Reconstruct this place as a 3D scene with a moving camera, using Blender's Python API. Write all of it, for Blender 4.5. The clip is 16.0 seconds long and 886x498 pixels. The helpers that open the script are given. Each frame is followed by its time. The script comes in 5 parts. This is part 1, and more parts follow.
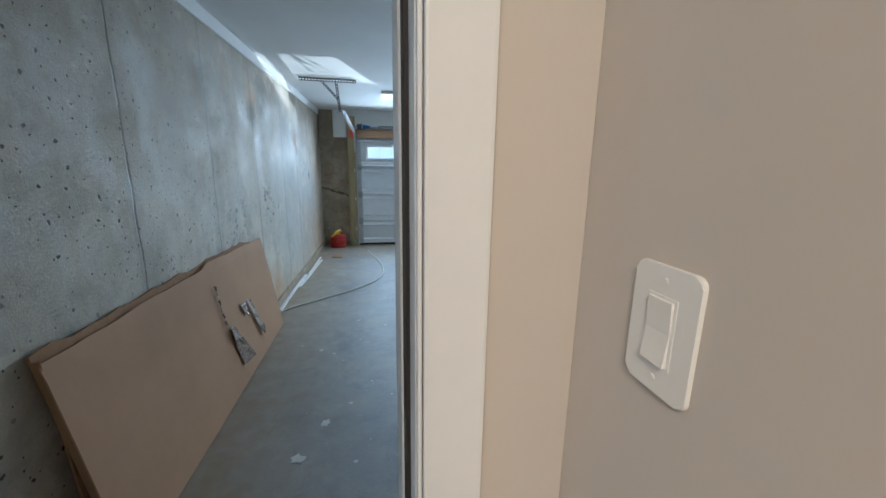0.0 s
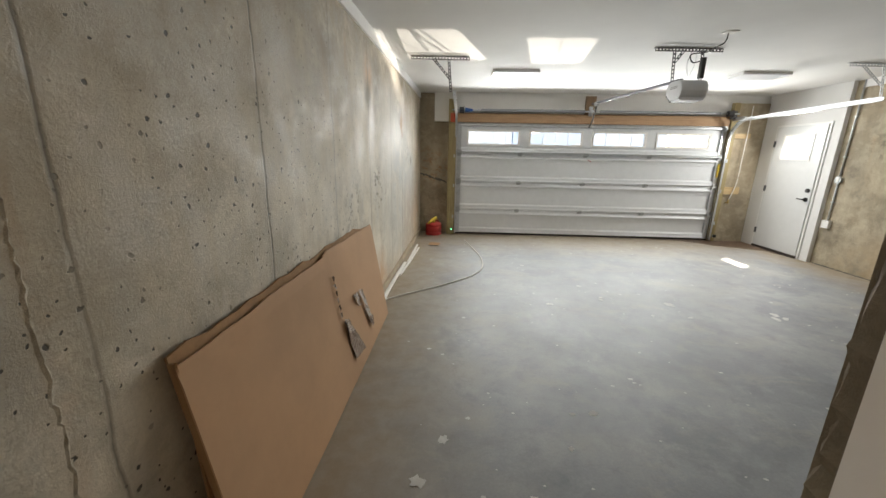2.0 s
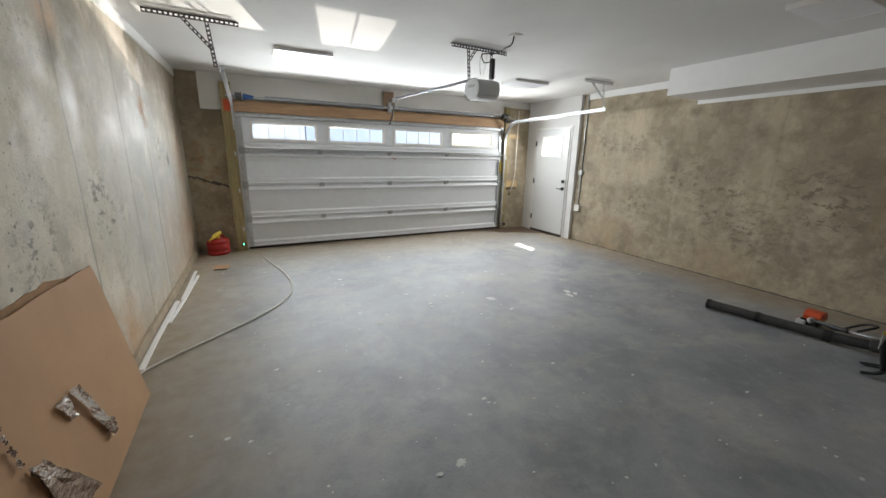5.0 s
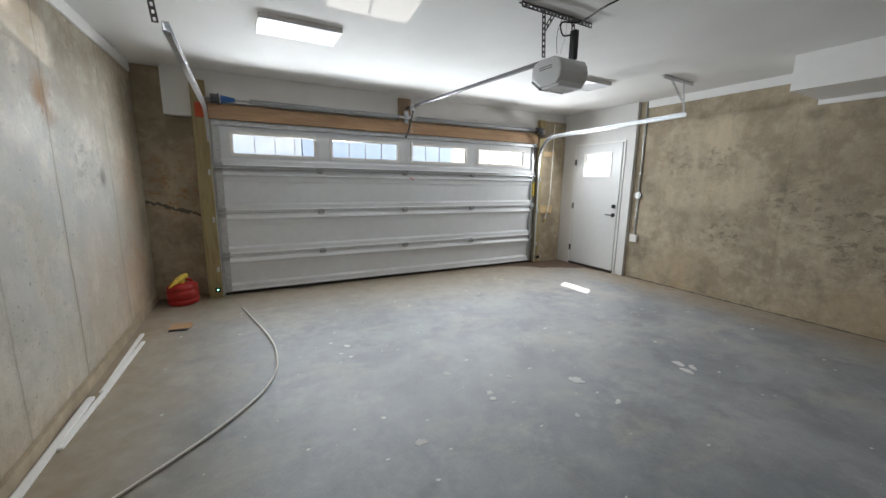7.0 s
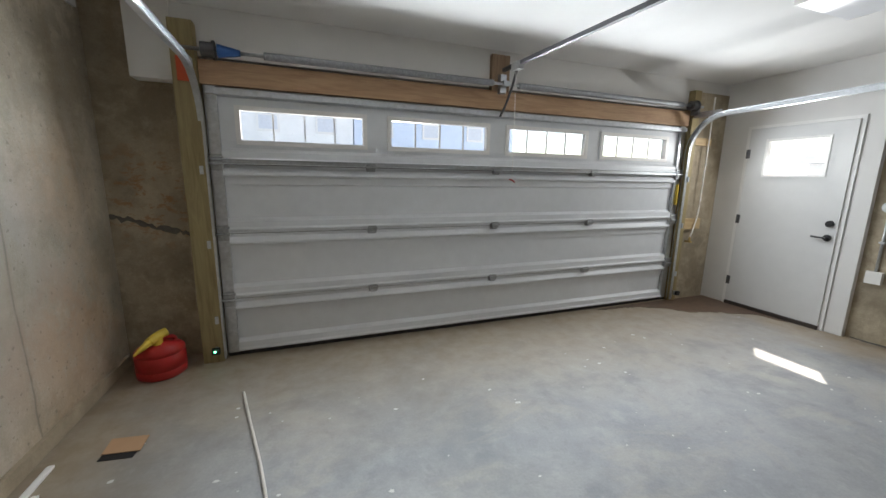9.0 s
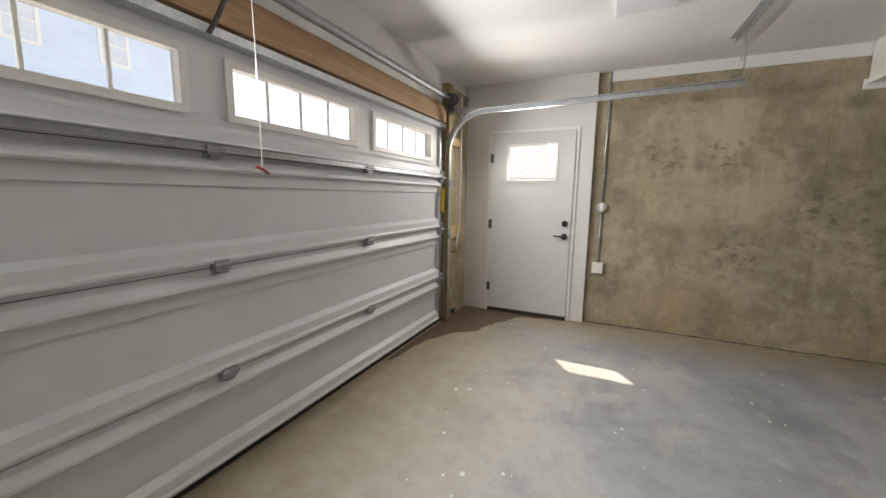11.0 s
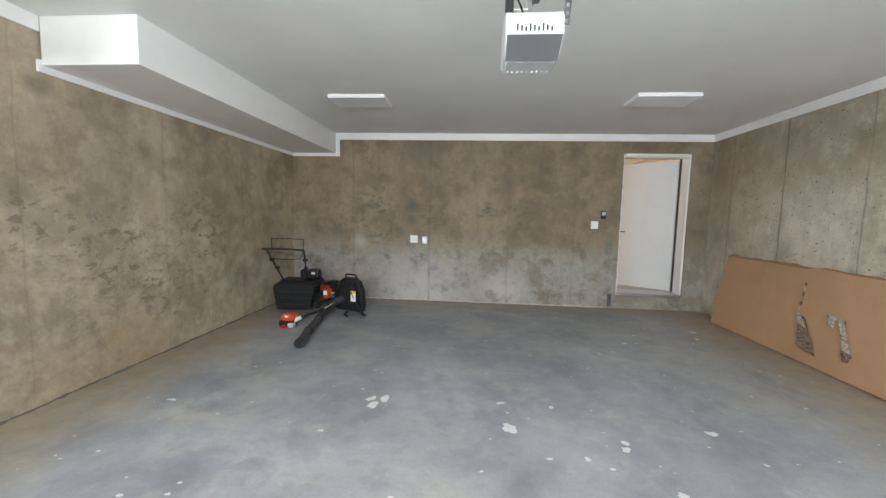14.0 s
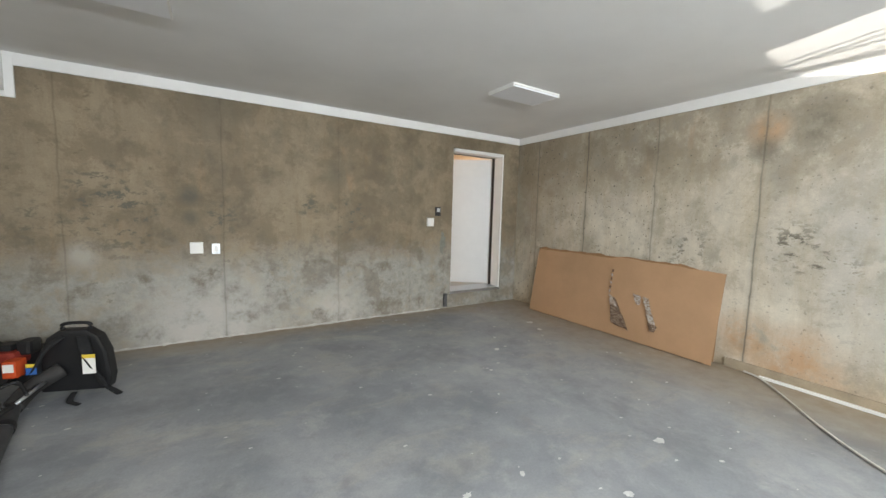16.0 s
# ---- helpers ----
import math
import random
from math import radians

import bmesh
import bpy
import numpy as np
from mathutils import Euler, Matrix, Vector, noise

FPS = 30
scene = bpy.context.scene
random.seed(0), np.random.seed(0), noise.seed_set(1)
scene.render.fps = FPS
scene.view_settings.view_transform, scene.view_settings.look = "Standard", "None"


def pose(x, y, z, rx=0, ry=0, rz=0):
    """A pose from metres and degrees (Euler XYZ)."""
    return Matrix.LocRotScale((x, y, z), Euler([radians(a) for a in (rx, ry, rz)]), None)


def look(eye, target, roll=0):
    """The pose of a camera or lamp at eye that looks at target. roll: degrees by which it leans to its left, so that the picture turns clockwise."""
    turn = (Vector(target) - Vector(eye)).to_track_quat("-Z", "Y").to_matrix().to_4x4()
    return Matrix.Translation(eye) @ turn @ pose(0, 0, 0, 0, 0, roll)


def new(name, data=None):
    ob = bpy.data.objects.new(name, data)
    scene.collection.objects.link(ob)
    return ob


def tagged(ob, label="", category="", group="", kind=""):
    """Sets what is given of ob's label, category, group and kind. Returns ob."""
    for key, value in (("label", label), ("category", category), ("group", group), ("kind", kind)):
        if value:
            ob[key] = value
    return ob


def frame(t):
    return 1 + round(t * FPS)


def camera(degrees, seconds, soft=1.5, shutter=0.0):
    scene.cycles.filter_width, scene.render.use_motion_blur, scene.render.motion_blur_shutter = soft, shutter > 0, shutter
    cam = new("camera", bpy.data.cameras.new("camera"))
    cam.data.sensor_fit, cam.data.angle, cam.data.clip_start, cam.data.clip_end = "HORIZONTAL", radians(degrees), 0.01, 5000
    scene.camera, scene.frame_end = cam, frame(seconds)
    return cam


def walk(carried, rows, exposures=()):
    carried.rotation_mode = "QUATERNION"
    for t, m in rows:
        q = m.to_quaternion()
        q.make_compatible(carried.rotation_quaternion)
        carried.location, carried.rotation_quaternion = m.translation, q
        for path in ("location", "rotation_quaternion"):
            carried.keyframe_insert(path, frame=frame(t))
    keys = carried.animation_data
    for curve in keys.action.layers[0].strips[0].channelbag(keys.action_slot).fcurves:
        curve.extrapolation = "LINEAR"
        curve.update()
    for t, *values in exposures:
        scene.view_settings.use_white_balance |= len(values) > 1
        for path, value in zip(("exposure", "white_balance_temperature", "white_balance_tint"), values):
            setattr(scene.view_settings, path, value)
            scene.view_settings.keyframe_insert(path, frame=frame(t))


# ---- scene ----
cam = camera(99.8, 16.0)
PATH = [
    (0, (0.205, -0.375, 1.582), (0.543, 1.537, 1.156), 0.8),
    (0.5, (0.123, -0.395, 1.574), (0.285, 1.541, 1.13), 1.1),
    (1, (0.053, -0.323, 1.554), (0.141, 1.623, 1.07), 1.1),
    (1.5, (-0.019, -0.122, 1.549), (0.009, 1.818, 1.064), 1.0),
    (2, (-0.096, 0.024, 1.55), (-0.176, 1.959, 1.051), 1.1),
    (2.5, (-0.203, 0.222, 1.542), (-0.337, 2.147, 1.017), 1.0),
    (3, (-0.213, 0.337, 1.543), (-0.133, 2.261, 1.006), 0.9),
    (3.5, (-0.171, 0.471, 1.575), (0.229, 2.355, 1.037), 0.8),
    (4, (-0.099, 0.535, 1.598), (0.572, 2.345, 1.077), 0.9),
    (4.5, (-0.059, 0.594, 1.582), (0.768, 2.343, 1.072), 0.8),
    (4.7, (-0.066, 0.616, 1.568), (0.806, 2.344, 1.063), 0.9),
    (7, (0.126, 2.112, 1.436), (1.046, 3.851, 1.08), 0.9),
    (7.5, (0.239, 2.613, 1.456), (1.029, 4.417, 1.11), 0.9),
    (8, (0.304, 3.074, 1.469), (0.941, 4.933, 1.097), 0.9),
    (10.5, (0.896, 5.319, 1.435), (2.276, 6.721, 1.079), 0.8),
    (11, (1.098, 5.63, 1.367), (2.894, 6.463, 1.084), 0.9),
    (11.5, (1.291, 5.953, 1.359), (3.252, 6.237, 1.084), 0.7),
    (12, (1.442, 6.186, 1.331), (3.377, 5.752, 1.076), 0.7),
    (12.5, (1.694, 6.324, 1.341), (3.227, 5.062, 1.104), 1.0),
    (13, (1.915, 6.425, 1.375), (2.963, 4.736, 1.153), 1.1),
    (13.5, (2.15, 6.413, 1.351), (2.705, 4.502, 1.148), 1.2),
    (14, (2.481, 6.248, 1.374), (2.643, 4.263, 1.194), 1.3),
    (14.5, (2.791, 6.045, 1.376), (2.587, 4.062, 1.209), 1.4),
    (15, (3.024, 5.742, 1.376), (2.413, 3.848, 1.185), 1.5),
    (15.5, (3.211, 5.357, 1.366), (2.308, 3.582, 1.186), 1.5),
    (16, (3.298, 4.971, 1.41), (2.243, 3.283, 1.219), 1.5),
]
EXPOSURES = [(0.0, 1.22, 5050, 0), (0.8, 1.35, 5700, 8), (1.5, 1.62, 6900, 10), (2.0, 1.5, 7300, 10), (4.7, 1.33, 6950, 10), (8.0, 0.95, 6700, 10), (10.5, 0.8, 7300, 12), (11.5, 0.85, 7800, 13), (12.3, 0.95, 7650, 12), (13.0, 1.45, 7450, 10), (14.0, 1.85, 6700, 9), (16.0, 2.05, 6800, 9)]
walk(cam, [(t, look(eye, target, roll)) for t, eye, target, roll in PATH], EXPOSURES)

CEIL = 2.63
FLOOR_IN = 0.235


def left_x(y):
    """The inner face of the slightly skewed concrete wall."""
    return -1.0 + 0.0165 * (y - 0.3)


# ---- world, sun, lamps ----
world = bpy.data.worlds.new("world")
scene.world = world
world.use_nodes = True
wn = world.node_tree
sky = wn.nodes.new("ShaderNodeTexSky")
sky.sky_type = "NISHITA"
sky.sun_disc = False
sun_dir = Vector((0.69, 0.465, 1.0)).normalized()
sky.sun_elevation = math.asin(sun_dir.z)
sky.sun_rotation = math.atan2(sun_dir.x, sun_dir.y)
wn.links.new(sky.outputs[0], wn.nodes["Background"].inputs[0])
wn.nodes["Background"].inputs[1].default_value = 0.15


def lamp(name, kind, eye, target, energy, colour, **values):
    data = bpy.data.lights.new(name, kind)
    data.energy, data.color = energy, colour
    for key, value in values.items():
        if key == "size":
            data.shape, data.size, data.size_y = "RECTANGLE", value[0], value[1]
        elif key == "spread":
            data.spread = value
        elif key == "angle":
            data.angle = value
    ob = new(name, data)
    ob.matrix_world = look(eye, target)
    return ob


WINDOW_WATTS, DOOR_WATTS = 14, 10
lamp("sun", "SUN", sun_dir * 30, (0, 0, 0), 5.0, (1.0, 0.95, 0.86), angle=radians(0.5))
for i in range(4):
    cx = 0.505 + 1.157 * i
    lamp("window_daylight", "AREA", (cx, 7.30, 1.95), (cx, 5.6, 1.5), WINDOW_WATTS, (0.84, 0.92, 1.0), size=(0.9, 0.014), spread=radians(155))
lamp("door_daylight", "AREA", (5.285, 6.54, 1.93), (4.0, 6.3, 1.1), DOOR_WATTS, (0.92, 0.96, 1.0), size=(0.5, 0.014))
# sunlight thrown back by the windscreens of cars on the drive
GLARE = (
    ((3.07, 14.14, 0.04), (0.47, 7.34, 1.84), 0.62, 3600),
    ((3.72, 14.14, 0.36), (0.20, 7.34, 1.84), 0.20, 1800),
    ((2.53, 13.64, 0.06), (1.36, 7.34, 1.84), 0.30, 1900),
)
for eye, target, half, watts in GLARE:
    spot = lamp("windscreen_glare", "SPOT", eye, target, watts, (1.0, 0.97, 0.92))
    spot.data.shadow_soft_size = 0.02
    spot.data.spot_blend = 0.02
    spot.data.spot_size = 2 * math.atan(half / (Vector(target) - Vector(eye)).length)
lamp("hall_light", "AREA", (-0.2, -1.5, 2.6), (-0.2, -1.5, 0), 17, (1.0, 0.74, 0.52), size=(0.5, 0.5))

# ---- materials ----


def nodes_of(name):
    m = bpy.data.materials.new(name)
    m.use_nodes = True
    nt = m.node_tree
    return m, nt, nt.nodes["Principled BSDF"]


def coords(nt, scale=(1, 1, 1)):
    geo = nt.nodes.new("ShaderNodeNewGeometry")
    mp = nt.nodes.new("ShaderNodeMapping")
    mp.inputs["Scale"].default_value = scale
    nt.links.new(geo.outputs["Position"], mp.inputs["Vector"])
    return mp.outputs[0]


def noise_tex(nt, vec, scale, detail=5, rough=0.55, distort=0.0):
    n = nt.nodes.new("ShaderNodeTexNoise")
    nt.links.new(vec, n.inputs["Vector"])
    n.inputs["Scale"].default_value = scale
    n.inputs["Detail"].default_value = detail
    n.inputs["Roughness"].default_value = rough
    n.inputs["Distortion"].default_value = distort
    return n.outputs["Fac"]


def ramp(nt, fac, stops):
    r = nt.nodes.new("ShaderNodeValToRGB")
    while len(r.color_ramp.elements) < len(stops):
        r.color_ramp.elements.new(0.5)
    for e, (pos, c) in zip(r.color_ramp.elements, stops):
        e.position = pos
        e.color = (*c, 1) if not isinstance(c, (int, float)) else (c, c, c, 1)
    nt.links.new(fac, r.inputs[0])
    return r.outputs[0]


def mix(nt, fac, a, b, mode="MIX"):
    m = nt.nodes.new("ShaderNodeMix")
    m.data_type, m.blend_type = "RGBA", mode
    for sock, v in ((m.inputs[0], fac), (m.inputs[6], a), (m.inputs[7], b)):
        if isinstance(v, (int, float)):
            sock.default_value = v
        elif isinstance(v, tuple):
            sock.default_value = (*v, 1)
        else:
            nt.links.new(v, sock)
    return m.outputs[2]


def bump(nt, bsdf, height, strength=0.3, distance=0.005):
    b = nt.nodes.new("ShaderNodeBump")
    b.inputs["Strength"].default_value = strength
    b.inputs["Distance"].default_value = distance
    nt.links.new(height, b.inputs["Height"])
    nt.links.new(b.outputs[0], bsdf.inputs["Normal"])


def plain(name, colour, rough=0.5, metal=0.0, vary=0.06, scale=9.0, relief=0.08):
    """Paint, plastic or metal with slight unevenness at two scales."""
    m, nt, p = nodes_of(name)
    vec = coords(nt)
    n1, n2 = noise_tex(nt, vec, scale, 4), noise_tex(nt, vec, scale * 14, 3)
    lo = tuple(c * (1 - vary) for c in colour)
    hi = tuple(min(1, c * (1 + vary)) for c in colour)
    c1 = ramp(nt, n1, [(0.3, lo), (0.7, hi)])
    c2 = mix(nt, vary, c1, ramp(nt, n2, [(0.4, lo), (0.6, hi)]))
    nt.links.new(c2, p.inputs["Base Color"])
    p.inputs["Roughness"].default_value = rough
    p.inputs["Metallic"].default_value = metal
    if relief:
        bump(nt, p, n2, relief, 0.002)
    return m


def seam_line(nt, coord, wobble, at, width):
    """1 along one line across a coordinate, with a slight wobble."""
    add = nt.nodes.new("ShaderNodeMath")
    add.operation = "MULTIPLY_ADD"
    nt.links.new(wobble, add.inputs[0])
    add.inputs[1].default_value = 0.05
    nt.links.new(coord, add.inputs[2])
    away = nt.nodes.new("ShaderNodeMath")
    away.operation = "SUBTRACT"
    nt.links.new(add.outputs[0], away.inputs[0])
    away.inputs[1].default_value = at + 0.025
    size = nt.nodes.new("ShaderNodeMath")
    size.operation = "ABSOLUTE"
    nt.links.new(away.outputs[0], size.inputs[0])
    return ramp_range(nt, size.outputs[0], width, 0.0)


def concrete_wall(name, base, warm, seam_axis, seams, pits=1.0, blotch=0.5, low=None, rust=0.3, low_z=0.95, mottle=1.0, spots=(), gloss=0.7, high=None, hole_fade=None):
    """Cast wall with panel seams, air holes, stains and a washed band near the floor."""
    m, nt, p = nodes_of(name)
    vec = coords(nt)
    dark = tuple(v * 0.45 for v in base)
    pale = tuple(min(1, v * 1.45) for v in base)
    big = noise_tex(nt, vec, 0.8, 6, 0.6, 0.2)
    mid = noise_tex(nt, vec, 3.6, 10, 0.7, 0.1)
    small = noise_tex(nt, vec, 11, 10, 0.72, 0.1)
    fine = noise_tex(nt, vec, 90, 6, 0.7)
    streak = noise_tex(nt, coords(nt, (6, 6, 0.8)), 1.0, 8, 0.65, 0.5)
    scratch = noise_tex(nt, coords(nt, (9, 9, 14)), 1.0, 10, 0.7, 0.25)
    sep = nt.nodes.new("ShaderNodeSeparateXYZ")
    nt.links.new(vec, sep.inputs[0])
    c = ramp(nt, big, [(0.32, tuple(v * 0.74 for v in base)), (0.5, base), (0.66, tuple(min(1, v * 1.25) for v in base))])
    c = mix(nt, ramp(nt, streak, [(0.44, 0.0), (0.68, 0.7)]), c, warm)
    if low:
        soft = nt.nodes.new("ShaderNodeMath")
        soft.operation = "MULTIPLY_ADD"
        nt.links.new(mid, soft.inputs[0])
        soft.inputs[1].default_value = 0.8
        nt.links.new(sep.outputs[2], soft.inputs[2])
        c = mix(nt, ramp_range(nt, soft.outputs[0], low_z + 0.6, low_z + 0.2), c, mix(nt, ramp(nt, small, [(0.4, 0.0), (0.62, 1.0)]), low, tuple(min(1, v * 1.3) for v in low)))
    # above the high level the colour turns towards the given tone
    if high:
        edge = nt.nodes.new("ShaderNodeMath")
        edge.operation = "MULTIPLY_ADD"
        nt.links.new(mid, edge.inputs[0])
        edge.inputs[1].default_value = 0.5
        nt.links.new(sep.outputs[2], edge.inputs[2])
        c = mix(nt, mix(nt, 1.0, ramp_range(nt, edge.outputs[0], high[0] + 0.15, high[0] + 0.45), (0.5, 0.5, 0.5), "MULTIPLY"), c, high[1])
    c = mix(nt, ramp(nt, mid, [(0.5, 0.0), (0.66, 0.45)]), c, pale)
    c = mix(nt, ramp(nt, small, [(0.54, 0.0), (0.7, 0.18)]), c, pale)
    c = mix(nt, mix(nt, 1.0, ramp(nt, scratch, [(0.60, 0.0), (0.66, 1.0)]), ramp(nt, big, [(0.45, 0.0), (0.56, blotch)]), "MULTIPLY"), c, dark)
    c = mix(nt, ramp(nt, mid, [(0.34, min(1.0, 0.55 * mottle)), (0.46, 0.0)]), c, tuple(v * 0.6 for v in base))
    patchy = noise_tex(nt, vec, 2.3, 8, 0.72, 0.2)
    c = mix(nt, ramp(nt, patchy, [(0.5, 0.0), (0.58, min(1.0, 0.35 * mottle))]), c, tuple(v * 0.62 for v in warm))
    c = mix(nt, ramp(nt, patchy, [(0.38, min(1.0, 0.3 * mottle)), (0.45, 0.0)]), c, pale)
    st2 = noise_tex(nt, coords(nt, (5, 5, 0.55)), 1.3, 6, 0.6, 0.3)
    c = mix(nt, mix(nt, 1.0, ramp(nt, st2, [(0.6, 0.0), (0.72, 1.0)]), ramp(nt, mid, [(0.45, 0.0), (0.6, rust)]), "MULTIPLY"), c, (0.36, 0.19, 0.08))
    c = mix(nt, 0.22, c, mix(nt, 1.0, c, ramp(nt, fine, [(0.35, 0.5), (0.65, 1.0)]), "MULTIPLY"))
    # stains, darker upper patches and painted sheen that have a place of their own
    for sx, sy, sz, radius, amount, tone in spots:
        shift = nt.nodes.new("ShaderNodeVectorMath")
        shift.operation = "DISTANCE"
        nt.links.new(vec, shift.inputs[0])
        shift.inputs[1].default_value = (sx, sy, sz)
        near = ramp_range(nt, shift.outputs["Value"], radius, radius * 0.3)
        grain = ramp(nt, scratch, [(0.53, 0.0), (0.58, amount)]) if amount > 0 else ramp(nt, mid, [(0.35, 0.0), (0.55, -amount)])
        c = mix(nt, mix(nt, 1.0, near, grain, "MULTIPLY"), c, tone)
    # air holes of uneven size
    flat = nt.nodes.new("ShaderNodeCombineXYZ")
    nt.links.new(sep.outputs[seam_axis], flat.inputs[0])
    nt.links.new(sep.outputs[2], flat.inputs[1])
    warp = nt.nodes.new("ShaderNodeTexNoise")
    warp.inputs["Scale"].default_value = 40
    nt.links.new(vec, warp.inputs["Vector"])
    bent = nt.nodes.new("ShaderNodeVectorMath")
    bent.operation = "MULTIPLY_ADD"
    nt.links.new(warp.outputs["Color"], bent.inputs[0])
    bent.inputs[1].default_value = (0.024, 0.024, 0.0)
    nt.links.new(flat.outputs[0], bent.inputs[2])
    holes = None
    for scale, radius, keep in ((8.0, 0.074, 0.5), (18.0, 0.09, 0.6)):
        v1 = nt.nodes.new("ShaderNodeTexVoronoi")
        v1.voronoi_dimensions = "2D"
        v1.inputs["Scale"].default_value = scale
        nt.links.new(bent.outputs[0], v1.inputs["Vector"])
        hole = ramp(nt, v1.outputs["Distance"], [(radius * 0.7, 1.0), (radius, 0.0)])
        chance = nt.nodes.new("ShaderNodeSeparateColor")
        nt.links.new(v1.outputs["Color"], chance.inputs[0])
        pick = ramp(nt, chance.outputs[0], [(keep, 0.0), (keep + 0.02, 1.0)])
        h1 = mix(nt, 1.0, hole, pick, "MULTIPLY")
        holes = h1 if holes is None else mix(nt, 1.0, holes, h1, "LIGHTEN")
    gate = ramp(nt, noise_tex(nt, vec, 1.4, 4), [(0.36, 0.0), (0.47, pits)])
    holes = mix(nt, 1.0, holes, gate, "MULTIPLY")
    if hole_fade:
        fewer = nt.nodes.new("ShaderNodeMapRange")
        nt.links.new(sep.outputs[seam_axis], fewer.inputs[0])
        fewer.inputs[1].default_value, fewer.inputs[2].default_value = hole_fade
        fewer.inputs[3].default_value, fewer.inputs[4].default_value = 1.0, 0.35
        holes = mix(nt, 1.0, holes, fewer.outputs[0], "MULTIPLY")
    c = mix(nt, holes, c, tuple(v * 0.13 for v in base))
    wobble = noise_tex(nt, vec, 3, 5)
    lgate = ramp(nt, noise_tex(nt, vec, 1.6, 6, 0.7), [(0.36, 0.45), (0.52, 1.0)])
    for at, strong in seams:
        halo = mix(nt, 1.0, seam_line(nt, sep.outputs[seam_axis], wobble, at, 0.045), lgate, "MULTIPLY")
        c = mix(nt, mix(nt, 1.0, halo, (0.5 * strong,) * 3, "MULTIPLY"), c, tuple(v * 0.6 for v in warm))
        line = mix(nt, 1.0, seam_line(nt, sep.outputs[seam_axis], wobble, at, 0.011), lgate, "MULTIPLY")
        line = mix(nt, 1.0, line, (strong,) * 3, "MULTIPLY")
        c = mix(nt, line, c, tuple(v * 0.22 for v in base))
        holes = mix(nt, 1.0, holes, line, "LIGHTEN")
    nt.links.new(c, p.inputs["Base Color"])
    nt.links.new(ramp(nt, mid, [(0.35, gloss), (0.65, 0.85)]), p.inputs["Roughness"])
    h = mix(nt, holes, mix(nt, 0.5, small, fine), (0.0, 0.0, 0.0))
    bump(nt, p, h, 0.6, 0.01)
    return m


def floor_material():
    m, nt, p = nodes_of("concrete floor")
    vec = coords(nt)
    big = noise_tex(nt, vec, 0.5, 6, 0.6, 0.8)
    mid = noise_tex(nt, vec, 1.9, 9, 0.62, 0.15)
    small = noise_tex(nt, vec, 7, 9, 0.65, 0.2)
    fine = noise_tex(nt, vec, 70, 8, 0.7)
    c = ramp(nt, big, [(0.32, (0.225, 0.237, 0.256)), (0.5, (0.29, 0.30, 0.313)), (0.68, (0.35, 0.345, 0.33))])
    cloud = noise_tex(nt, vec, 1.3, 10, 0.7, 0.35)
    c = mix(nt, ramp(nt, cloud, [(0.38, 0.5), (0.50, 0.0)]), c, (0.17, 0.18, 0.197))
    c = mix(nt, ramp(nt, cloud, [(0.54, 0.0), (0.66, 0.65)]), c, (0.42, 0.42, 0.41))
    brushed = noise_tex(nt, coords(nt, (1.5, 2.4, 1)), 1.0, 9, 0.68, 0.5)
    c = mix(nt, ramp(nt, brushed, [(0.52, 0.0), (0.64, 0.5)]), c, (0.40, 0.375, 0.33))
    c = mix(nt, ramp(nt, mid, [(0.5, 0.0), (0.7, 0.4)]), c, (0.43, 0.43, 0.42))
    c = mix(nt, ramp(nt, mid, [(0.34, 0.6), (0.46, 0.0)]), c, (0.16, 0.17, 0.185))
    c = mix(nt, ramp(nt, small, [(0.54, 0.0), (0.7, 0.25)]), c, (0.46, 0.46, 0.46))
    c = mix(nt, ramp(nt, small, [(0.33, 0.35), (0.44, 0.0)]), c, (0.2, 0.2, 0.205))
    c = mix(nt, 0.3, c, mix(nt, 1.0, c, ramp(nt, fine, [(0.35, 0.6), (0.65, 1.0)]), "MULTIPLY"))
    # pale dusty clay along the walls
    sep = nt.nodes.new("ShaderNodeSeparateXYZ")
    nt.links.new(vec, sep.inputs[0])
    dust = None
    for axis, a, b in ((0, 0.15, -0.8), (1, 5.7, 7.2), (0, 4.6, 5.3), (1, 0.9, 0.4)):
        wob = nt.nodes.new("ShaderNodeMath")
        wob.operation = "MULTIPLY_ADD"
        nt.links.new(mid, wob.inputs[0])
        wob.inputs[1].default_value = 0.9 if b > a else -0.9
        nt.links.new(sep.outputs[axis], wob.inputs[2])
        shift = 0.45 if b > a else -0.45
        e = ramp_range(nt, wob.outputs[0], a + shift, b + shift)
        dust = e if dust is None else mix(nt, 1.0, dust, e, "LIGHTEN")
    c = mix(nt, mix(nt, 1.0, dust, (0.9, 0.9, 0.9), "MULTIPLY"), c, mix(nt, ramp(nt, small, [(0.4, 0.0), (0.6, 1.0)]), (0.27, 0.206, 0.134), (0.315, 0.257, 0.186)))
    nt.links.new(c, p.inputs["Base Color"])
    nt.links.new(ramp(nt, mid, [(0.3, 0.44), (0.7, 0.62)]), p.inputs["Roughness"])
    bump(nt, p, mix(nt, 0.5, small, fine), 0.12, 0.004)
    return m


def ramp_range(nt, value, a, b):
    """0 at a, 1 at b."""
    r = nt.nodes.new("ShaderNodeMapRange")
    nt.links.new(value, r.inputs[0])
    r.inputs[1].default_value, r.inputs[2].default_value = a, b
    return r.outputs[0]


